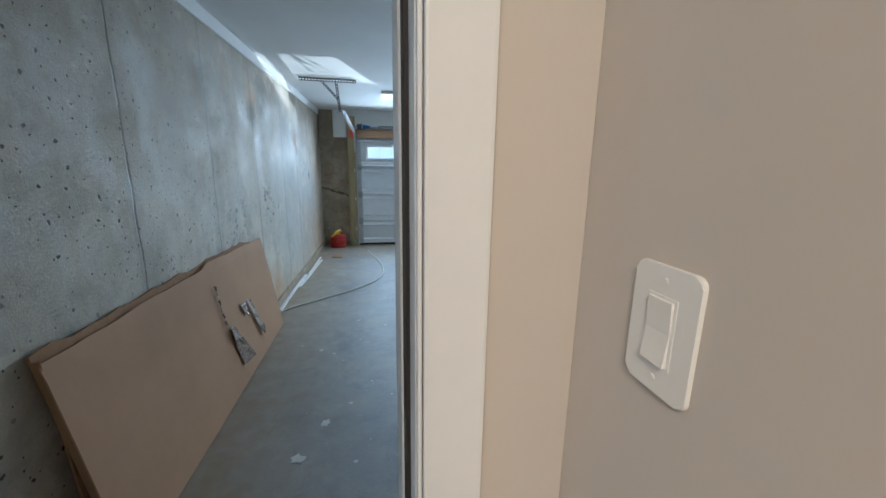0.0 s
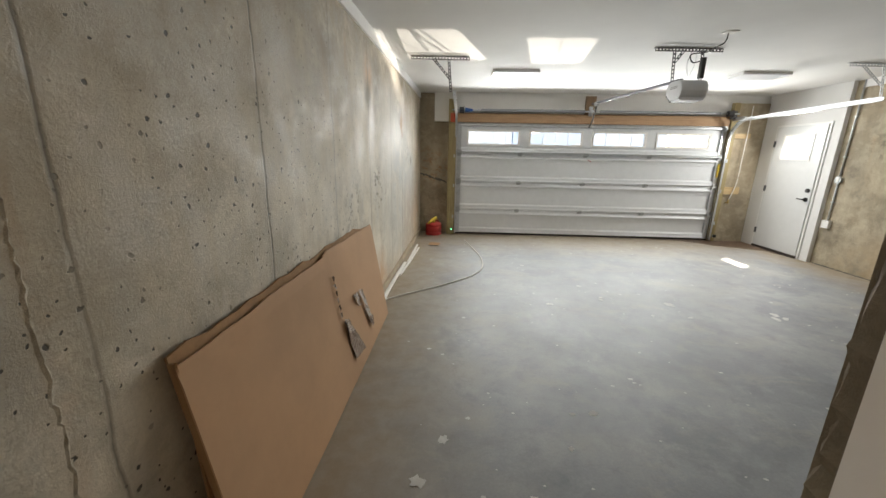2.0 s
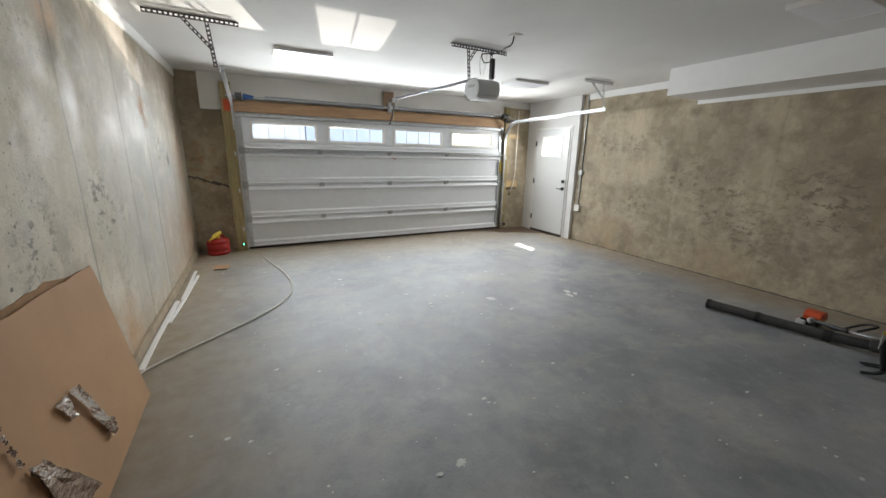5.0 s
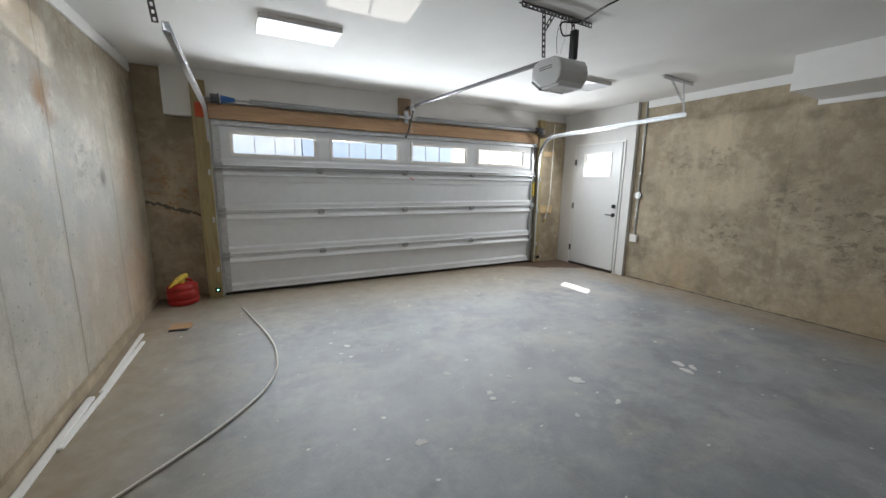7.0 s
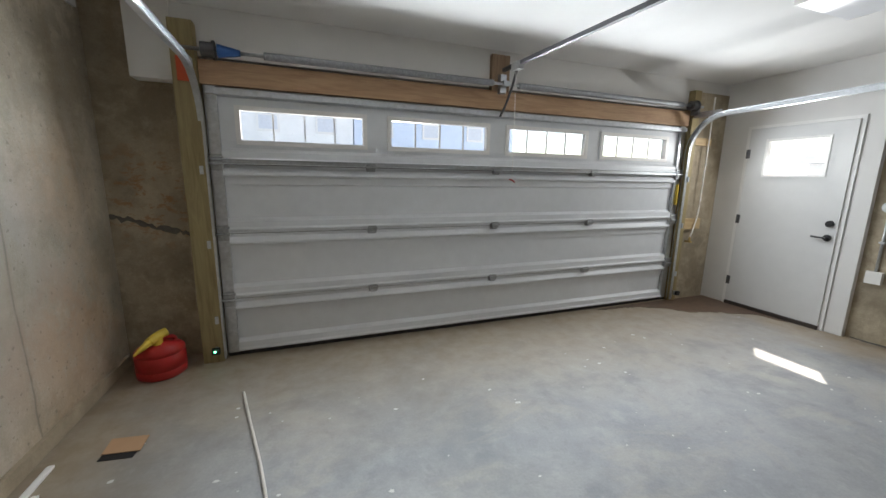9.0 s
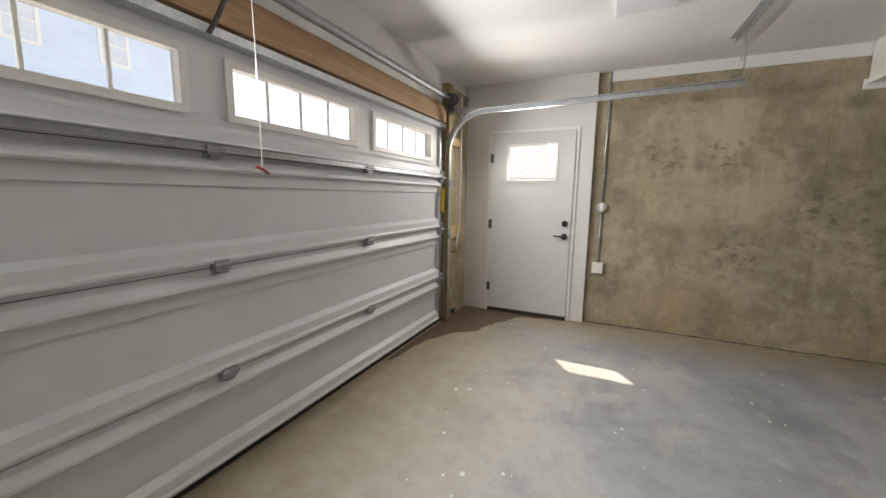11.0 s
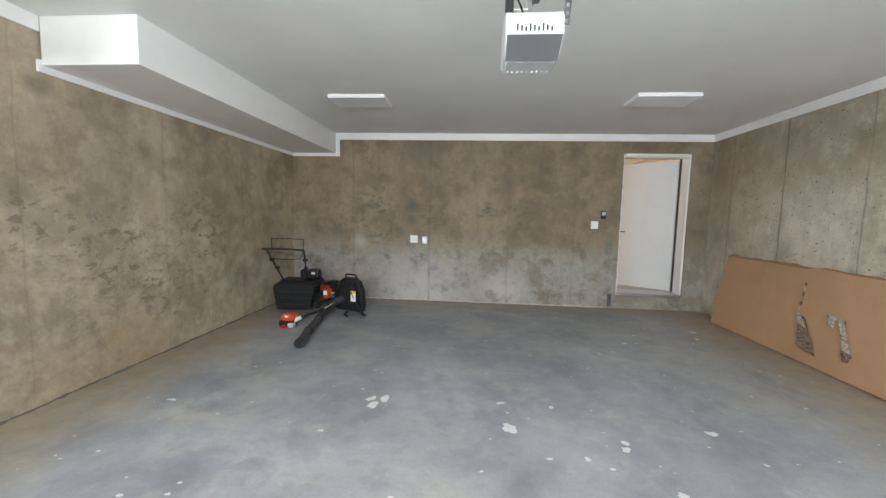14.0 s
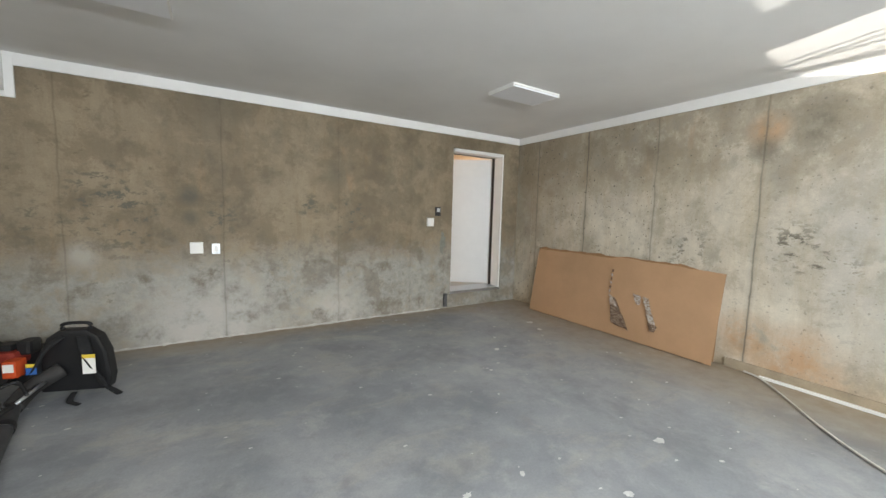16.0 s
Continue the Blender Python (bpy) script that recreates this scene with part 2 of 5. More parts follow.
def wood_material(name, light, dark, axis_scale=(14, 14, 1.2), rough=0.6):
    m, nt, p = nodes_of(name)
    vec = coords(nt, axis_scale)
    g = noise_tex(nt, vec, 1.6, 8, 0.6, 1.2)
    g2 = noise_tex(nt, vec, 9, 4)
    c = ramp(nt, g, [(0.35, dark), (0.6, light)])
    c = mix(nt, 0.3, c, mix(nt, 1.0, c, ramp(nt, g2, [(0.3, 0.6), (0.7, 1.0)]), "MULTIPLY"))
    nt.links.new(c, p.inputs["Base Color"])
    p.inputs["Roughness"].default_value = rough
    bump(nt, p, g, 0.2, 0.003)
    return m


DK, OR = (0.13, 0.115, 0.085), (0.50, 0.27, 0.12)
SCUFF = (0.17, 0.14, 0.10)
RUSTY = (0.30, 0.16, 0.07)
CONCRETE = concrete_wall("cast concrete", (0.53, 0.48, 0.395), (0.47, 0.39, 0.27), 1, ((0.815, 0.75), (1.70, 1.0), (2.62, 0.55), (3.585, 0.7), (4.60, 0.45), (5.37, 0.75), (6.42, 0.5)),
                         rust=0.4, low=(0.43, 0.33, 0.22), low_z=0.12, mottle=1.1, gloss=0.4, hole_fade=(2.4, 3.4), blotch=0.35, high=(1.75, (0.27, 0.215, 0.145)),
                         # the first two grey spots paint daylight sheen into the colour near the front
                         spots=((-0.9, 5.3, 1.2, 1.5, -0.7, (0.37, 0.38, 0.385)), (-0.9, 6.3, 0.9, 0.9, -0.6, (0.37, 0.375, 0.37)), (-0.9, 5.6, 2.55, 1.1, -0.75, (0.22, 0.17, 0.11)), (-0.99, 0.7, 2.5, 1.4, -0.8, (0.24, 0.195, 0.135)), (-0.93, 3.95, 2.2, 0.28, -0.7, DK), (-0.93, 3.6, 2.22, 0.2, -0.6, OR), (-0.93, 3.59, 2.05, 0.16, -0.7, DK), (-0.96, 2.6, 2.2, 0.22, -0.6, DK), (-0.96, 1.75, 2.3, 0.25, -0.5, DK), (-0.93, 3.85, 1.2, 0.28, 0.9, DK), (-0.93, 4.1, 1.0, 0.26, 0.9, DK), (-0.93, 3.0, 1.1, 0.3, 0.7, DK),
                                (-0.93, 3.55, 0.34, 0.26, -0.7, OR), (-0.93, 3.95, 0.16, 0.42, -0.7, OR), (-0.9, 6.2, 1.42, 0.10, -0.7, DK), (-0.9, 5.37, 1.9, 0.2, -0.9, RUSTY), (-0.9, 5.9, 1.5, 0.4, 0.35, DK), (-0.92, 5.9, 0.6, 0.7, -0.25, OR), (-0.9, 6.8, 0.5, 0.7, -0.45, OR), (-0.9, 6.9, 1.4, 0.5, -0.3, OR)))
CONCRETE_BACK = concrete_wall("cast concrete stained", (0.255, 0.202, 0.135), (0.215, 0.158, 0.096), 0, ((0.95, 0.15), (1.95, 0.2), (3.18, 0.3), (4.42, 0.3)), pits=0.05, blotch=0.5, low=(0.30, 0.285, 0.25), low_z=0.85, mottle=1.2,
                              spots=((4.0, 0.36, 1.3, 0.5, 1.0, DK), (3.47, 0.36, 1.52, 0.13, -1.0, DK), (3.47, 0.36, 1.3, 0.10, -0.8, DK), (4.15, 0.36, 1.55, 0.3, 1.0, DK), (3.2, 0.36, 1.3, 0.25, 0.9, DK), (1.82, 0.36, 1.35, 0.34, 1.0, DK), (2.3, 0.36, 1.45, 0.2, 0.9, DK), (4.6, 0.36, 1.25, 0.3, 0.7, DK), (3.2, 0.36, 2.45, 0.4, -0.5, DK), (2.0, 0.36, 1.85, 0.2, -0.5, DK),
                                     (3.3, 0.36, 0.08, 0.9, -0.7, (0.52, 0.50, 0.46)), (2.0, 0.36, 0.1, 0.5, -0.7, (0.52, 0.49, 0.44)), (4.3, 0.36, 0.95, 0.18, -0.5, (0.5, 0.48, 0.44))))
CONCRETE_SIDE = concrete_wall("cast concrete brown", (0.40, 0.335, 0.24), (0.345, 0.27, 0.175), 1, ((4.05, 0.2), (2.9, 0.2), (1.7, 0.2)), pits=0.05, blotch=0.35, low=(0.36, 0.30, 0.215), mottle=1.35,
                              spots=((5.42, 5.62, 1.38, 0.17, -0.8, SCUFF), (5.42, 5.3, 1.75, 0.3, 0.75, SCUFF), (5.42, 4.75, 1.8, 0.25, 0.8, SCUFF), (5.42, 4.1, 1.45, 0.13, -0.8, SCUFF), (5.42, 4.0, 1.3, 0.45, 0.8, SCUFF), (5.42, 3.9, 2.2, 0.12, -0.75, SCUFF), (5.42, 4.6, 0.85, 0.35, 0.75, SCUFF), (5.42, 3.4, 1.0, 0.6, 0.8, SCUFF), (5.42, 2.4, 1.1, 0.6, 0.8, SCUFF), (5.42, 3.0, 0.6, 0.5, 0.7, SCUFF), (5.42, 5.72, 0.42, 0.2, -0.7, SCUFF),
                                     (5.42, 5.0, 0.03, 0.7, -0.6, (0.36, 0.25, 0.14)), (5.42, 3.4, 0.03, 0.7, -0.5, (0.36, 0.25, 0.14)), (-0.6, 7.46, 1.3, 0.5, 0.8, (0.34, 0.17, 0.07))))
FLOOR_MAT = floor_material()
WHITE = plain("white wall paint", (0.73, 0.72, 0.70), 0.75, vary=0.03, scale=3)
CEILING_MAT = plain("white ceiling paint", (0.76, 0.755, 0.74), 0.8, vary=0.04, scale=1.6)
TRIM_WHITE = plain("white trim paint", (0.82, 0.81, 0.79), 0.4, vary=0.02)
DOOR_WHITE = plain("white steel door paint", (0.66, 0.66, 0.65), 0.38, vary=0.02)
PANEL_WHITE = plain("white garage door enamel", (0.70, 0.72, 0.74), 0.42, vary=0.03)
HINGE_STEEL = plain("dull galvanised hinge steel", (0.40, 0.41, 0.42), 0.5, 0.6, vary=0.2, scale=40)
GALV = plain("galvanised steel", (0.55, 0.57, 0.59), 0.35, 0.9, vary=0.15, scale=30)
STEEL_DARK = plain("dark perforated steel", (0.12, 0.12, 0.125), 0.5, 0.7, vary=0.2, scale=30)
BLACK = plain("black plastic", (0.012, 0.012, 0.013), 0.5, vary=0.2)
RUBBER = plain("black rubber", (0.03, 0.028, 0.027), 0.75, vary=0.2)
BROWN_SEAL = plain("dark brown weatherstrip", (0.035, 0.026, 0.022), 0.7, vary=0.2)
BEIGE_WALL = plain("warm beige wall paint", (0.62, 0.56, 0.49), 0.75, vary=0.03, scale=3)
PLATE = plain("white switch plastic", (0.82, 0.80, 0.76), 0.3, vary=0.01)
TIMBER = wood_material("treated timber", (0.36, 0.29, 0.14), (0.24, 0.18, 0.08))
PINE = wood_material("pine board", (0.50, 0.32, 0.18), (0.38, 0.22, 0.12), (1.2, 14, 14))
PINE_BLOCK = wood_material("pine blocking", (0.60, 0.44, 0.24), (0.48, 0.33, 0.17), (1.2, 14, 14))
CARD = plain("brown cardboard", (0.43, 0.258, 0.143), 0.85, vary=0.10, scale=2.0)
CARD_EDGE = plain("cardboard edge", (0.30, 0.17, 0.08), 0.9, vary=0.15, scale=20)
RED = plain("red plastic", (0.42, 0.02, 0.018), 0.4, vary=0.08)
DARK_RED = plain("dark red engine plastic", (0.22, 0.03, 0.02), 0.4, vary=0.15)
ORANGE = plain("orange plastic", (0.55, 0.075, 0.02), 0.4, vary=0.08)
YELLOW = plain("yellow plastic", (0.72, 0.52, 0.06), 0.45, vary=0.06)
BLUE = plain("blue plastic", (0.03, 0.12, 0.38), 0.45, vary=0.06)
GREY_PLASTIC = plain("light grey plastic", (0.50, 0.51, 0.52), 0.4, vary=0.03)
OPENER_SHELL = plain("pale opener shell plastic", (0.62, 0.63, 0.64), 0.4, vary=0.03)
DARK_LENS = plain("dark grey lens", (0.10, 0.10, 0.10), 0.3, vary=0.03)

# ---- builders ----


def part(name, bm, material, parent=None, label="", bevel=0.0, smooth=False, segments=2):
    if bevel:
        bmesh.ops.bevel(bm, geom=bm.edges[:], offset=bevel, segments=segments, affect="EDGES", profile=0.7, clamp_overlap=True)
    mesh = bpy.data.meshes.new(name)
    bmesh.ops.recalc_face_normals(bm, faces=bm.faces[:])
    bm.to_mesh(mesh)
    bm.free()
    if smooth:
        mesh.polygons.foreach_set("use_smooth", [True] * len(mesh.polygons))
    mesh.materials.append(material)
    ob = new(name, mesh)
    ob.parent = parent
    if label:
        ob["label"] = label
    return ob


def thing(name, at=(0, 0, 0), label="", category="", group="", rz=0):
    ob = new(name)
    ob.empty_display_size = 0.1
    ob.matrix_world = pose(*at, 0, 0, rz)
    return tagged(ob, label, category, group)


def add_box(bm, x0, x1, y0, y1, z0, z1, m=None):
    made = bmesh.ops.create_cube(bm, size=1.0)["verts"]
    bmesh.ops.scale(bm, vec=(x1 - x0, y1 - y0, z1 - z0), verts=made)
    bmesh.ops.translate(bm, vec=((x0 + x1) / 2, (y0 + y1) / 2, (z0 + z1) / 2), verts=made)
    if m is not None:
        bmesh.ops.transform(bm, matrix=m, verts=made)
    return made


def box_bm(x0, x1, y0, y1, z0, z1):
    bm = bmesh.new()
    add_box(bm, x0, x1, y0, y1, z0, z1)
    return bm


def slab(name, x0, x1, y0, y1, z0, z1, material, bevel=0.0, kind="structure"):
    return tagged(part(name, box_bm(x0, x1, y0, y1, z0, z1), material, bevel=bevel), kind=kind)


def add_rod(bm, a, b, r, seg=12, r2=None):
    a, b = Vector(a), Vector(b)
    d = b - a
    made = bmesh.ops.create_cone(bm, cap_ends=True, segments=seg, radius1=r, radius2=r if r2 is None else r2, depth=d.length)["verts"]
    rot = d.to_track_quat("Z", "Y").to_matrix().to_4x4()
    bmesh.ops.transform(bm, matrix=Matrix.Translation((a + b) / 2) @ rot, verts=made)
    return made


def tube_bm(points, r, seg=8, steps=6, closed=False, flat=1.0):
    """A tube through the points, smoothed by a Catmull-Rom curve."""
    pts = [Vector(p) for p in points]
    path = []
    n = len(pts)
    for i in range(n - 1 if not closed else n):
        if closed:
            p0, p1, p2, p3 = (pts[(i + k) % n] for k in (-1, 0, 1, 2))
        else:
            p0, p1, p2, p3 = pts[max(i - 1, 0)], pts[i], pts[i + 1], pts[min(i + 2, n - 1)]
        for s in range(steps):
            t = s / steps
            path.append(0.5 * ((2 * p1) + (p2 - p0) * t + (2 * p0 - 5 * p1 + 4 * p2 - p3) * t * t + (3 * p1 - p0 - 3 * p2 + p3) * t ** 3))
    if not closed:
        path.append(pts[-1])
    bm = bmesh.new()
    rings = []
    m = len(path)
    up = Vector((0, 0, 1))
    for i, c in enumerate(path):
        a, b = (path[(i - 1) % m], path[(i + 1) % m]) if closed else (path[max(i - 1, 0)], path[min(i + 1, m - 1)])
        d = (b - a).normalized()
        side = d.cross(up)
        if side.length < 0.05:
            side = d.cross(Vector((1, 0, 0)))
        side.normalize()
        nor = side.cross(d).normalized()
        rings.append([bm.verts.new(c + (side * math.cos(k * math.tau / seg) + nor * math.sin(k * math.tau / seg) * flat) * r) for k in range(seg)])
    for i in range(m if closed else m - 1):
        p, q = rings[i], rings[(i + 1) % m]
        for k in range(seg):
            bm.faces.new((p[k], p[(k + 1) % seg], q[(k + 1) % seg], q[k]))
    if not closed:
        bm.faces.new(rings[0][::-1])
        bm.faces.new(rings[-1])
    return bm


def prism_bm(profile, axis, a, b):
    """A closed profile of pairs, swept along an axis: x takes (y, z), y takes (x, z), z takes (x, y)."""
    bm = bmesh.new()
    def at(u, v, w):
        return {"x": (w, u, v), "y": (u, w, v), "z": (u, v, w)}[axis]
    lo = [bm.verts.new(at(u, v, a)) for u, v in profile]
    hi = [bm.verts.new(at(u, v, b)) for u, v in profile]
    n = len(profile)
    for i in range(n):
        bm.faces.new((lo[i], lo[(i + 1) % n], hi[(i + 1) % n], hi[i]))
    bm.faces.new(lo[::-1])
    bm.faces.new(hi)
    return bm


# ---- the shell ----
slab("floor", -1.25, 5.7, 0.24, 7.46, -0.2, 0.0, FLOOR_MAT)
slab("ceiling", -1.25, 5.7, 0.1, 7.7, CEIL, CEIL + 0.2, CEILING_MAT)
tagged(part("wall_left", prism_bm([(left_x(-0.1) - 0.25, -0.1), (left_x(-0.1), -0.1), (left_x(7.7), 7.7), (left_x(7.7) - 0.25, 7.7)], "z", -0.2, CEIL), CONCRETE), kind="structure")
# wall between garage and house, with its doorway
DX0, DX1, DTOP = -0.70, 0.276, 2.36
def back_wall():
    bm = bmesh.new()
    for b in ((left_x(0.3) + 0.002, DX0, 0.12, 0.36, -0.2, CEIL), (DX1, 5.7, 0.12, 0.36, -0.2, CEIL), (DX0, DX1, 0.12, 0.36, DTOP, CEIL), (DX0, DX1, 0.12, 0.36, -0.2, 0.2)):
        add_box(bm, *b)
    tagged(part("wall_back", bm, CONCRETE_BACK), kind="structure")
    bm = bmesh.new()
    for b in ((-1.3, DX0, 0.0, 0.118, 0.1, 2.7), (DX1, 0.43, 0.0, 0.118, 0.1, 2.7), (DX0, DX1, 0.0, 0.118, DTOP, 2.7)):
        add_box(bm, *b)
    tagged(part("wall_hall_front", bm, BEIGE_WALL), kind="structure")
back_wall()
slab("wall_right", 5.42, 5.7, 0.362, 5.90, -0.2, CEIL, CONCRETE_SIDE)
def entry_wall():
    bm = bmesh.new()
    for b in ((5.36, 5.6, 5.9, 6.04, -0.2, CEIL), (5.36, 5.6, 7.03, 7.55, -0.2, CEIL), (5.36, 5.42, 6.04, 7.03, 2.11, CEIL), (5.36, 5.6, 6.04, 7.03, -0.2, 0.0)):
        add_box(bm, *b)
    tagged(part("wall_entry", bm, WHITE), kind="structure")
entry_wall()
slab("wall_front_left", -1.2, -0.34, 7.46, 7.7, -0.2, CEIL, CONCRETE_SIDE)
slab("wall_front_right", 4.82, 5.358, 7.31, 7.6, -0.2, CEIL - 0.13, CONCRETE_SIDE)
slab("wall_header", -0.60, 5.358, 7.34, 7.7, 2.30, CEIL, WHITE)
slab("wall_header_drop", -0.60, -0.335, 7.32, 7.455, 2.12, CEIL - 0.001, WHITE)
# band of white board under the ceiling
def band():
    bm = bmesh.new()
    add_box(bm, left_x(0.4), 4.639, 0.361, 0.378, CEIL - 0.10, CEIL)
    add_box(bm, 5.402, 5.419, 3.88, 5.80, CEIL - 0.10, CEIL)
    add_box(bm, 5.402, 5.419, 0.38, 3.9, 2.27, 2.35)
    add_box(bm, 4.702, 5.40, 0.361, 0.378, 2.27, 2.35)
    add_box(bm, 4.64, 4.70, 0.361, 0.378, 2.27, CEIL)
    tagged(part("band_trim", bm, TRIM_WHITE), kind="structure")
    pr = [(left_x(0.38) - 0.002, 0.38), (left_x(0.38) + 0.018, 0.38), (left_x(7.4) + 0.018, 7.4), (left_x(7.4) - 0.002, 7.4)]
    tagged(part("band_trim", prism_bm(pr, "z", CEIL - 0.10, CEIL - 0.001), TRIM_WHITE), kind="structure")
band()
slab("soffit", 4.70, 5.40, 0.379, 3.88, 2.315, CEIL - 0.001, TRIM_WHITE, bevel=0.004)
# hall behind the camera
slab("floor_hall", -1.25, 0.6, -3.4, 0.119, 0.05, FLOOR_IN, plain("grey hall floor", (0.42, 0.41, 0.39), 0.5))
slab("ceiling_hall", -1.25, 0.6, -3.4, 0.119, 2.7, 2.9, CEILING_MAT)
slab("wall_hall_right", 0.4305, 0.6, -3.4, 0.119, 0.1, 2.699, BEIGE_WALL)
slab("wall_hall_left", -1.45, -1.251, -3.4, 0.119, 0.1, 2.9, BEIGE_WALL)
slab("wall_hall_end", -1.25, 0.43, -3.6, -3.401, 0.1, 2.699, BEIGE_WALL)


def house_doorway():
    bm = bmesh.new()
    JX0, JX1, JT = -0.67, 0.235, 2.315
    RB = 0.008
    for b in ((DX0, JX0, 0.1485, 0.335, 0.2, DTOP), (JX1, DX1, 0.1485, 0.302, 0.2, DTOP), (JX0, JX1, 0.1485, 0.335, JT, DTOP),
              (DX0, JX0 - RB, 0.012, 0.1485, 0.2, DTOP), (JX1 + RB, DX1, 0.012, 0.1485, 0.2, DTOP), (JX0 - RB, JX1 + RB, 0.012, 0.1485, JT + RB, DTOP)):
        add_box(bm, *b)
    frame_ = tagged(part("door_frame", bm, TRIM_WHITE), kind="structure")
    bm = bmesh.new()
    for b in ((JX0 - RB, JX0 - 0.003, 0.078, 0.140, FLOOR_IN, JT + 0.003), (JX1 + 0.003, JX1 + RB, 0.078, 0.140, FLOOR_IN, JT + 0.003), (JX0 - RB, JX1 + RB, 0.078, 0.140, JT + 0.0031, JT + RB)):
        add_box(bm, *b)
    part("weatherstrip", bm, BROWN_SEAL, frame_)
    bm = bmesh.new()
    for b in ((-0.755, -0.685, -0.014, -0.0005, FLOOR_IN, 2.40), (0.250, 0.319, -0.014, -0.0005, FLOOR_IN, 2.40), (-0.685, 0.250, -0.014, -0.0005, 2.33, 2.40)):
        add_box(bm, *b)
    part("casing", bm, TRIM_WHITE, frame_, bevel=0.004)
    for x0, x1 in ((-0.684, -0.679), (0.244, 0.249)):
        part("casing_bead", box_bm(x0, x1, -0.004, 0.0115, FLOOR_IN, 2.33), TRIM_WHITE, frame_, bevel=0.0015)
    part("sill", box_bm(DX0, DX1, 0.0, 0.35, 0.2, 0.238), GALV, frame_, bevel=0.003)
    # the leaf stands ajar into the hall
    leaf = thing("hall_door", (JX0 + 0.004, 0.060, FLOOR_IN), "white two-panel steel door standing ajar into the hall, black lever", "door", rz=-36)
    W, H = 0.895, 2.065
    part("leaf", box_bm(0, W, -0.044, 0.0, 0.012, H), DOOR_WHITE, leaf, bevel=0.002)
    bm = bmesh.new()
    for z0, z1 in ((0.15, 0.82), (0.86, 1.95)):
        for a, b, c, d in ((0.10, W - 0.10, z0, z0 + 0.012), (0.10, W - 0.10, z1 - 0.012, z1), (0.10, 0.112, z0, z1), (W - 0.112, W - 0.10, z0, z1)):
            add_box(bm, a, b, 0.0, 0.004, c, d)
    part("panel_moulding", bm, DOOR_WHITE, leaf)
    bm = bmesh.new()
    add_rod(bm, (W - 0.07, 0.0, 0.93), (W - 0.07, 0.05, 0.93), 0.026)
    add_rod(bm, (W - 0.07, 0.045, 0.93), (W - 0.19, 0.045, 0.93), 0.009)
    part("lever", bm, BLACK, leaf, "black lever handle")
house_doorway()


def ragged_edge():
    """Broken concrete edge beside the door frame."""
    rng = random.Random(21)
    bm = bmesh.new()
    rows = []
    z = 0.2
    while z < DTOP:
        a, b = rng.uniform(0.0, 0.006), rng.uniform(0.0, 0.014)
        rows.append([bm.verts.new(p) for p in ((DX1 + 0.02, 0.304, z), (DX1 - 0.004 - b, 0.304, z), (DX1 - 0.001 - b, 0.345 + a, z), (DX1 + 0.006 + a, 0.3635, z), (DX1 + 0.03 + b, 0.3625, z))])
        z += rng.uniform(0.010, 0.028)
    for p, q in zip(rows, rows[1:]):
        for k in range(4):
            bm.faces.new((p[k], p[k + 1], q[k + 1], q[k]))
    tagged(part("broken_edge", bm, CONCRETE_BACK), kind="structure")
ragged_edge()


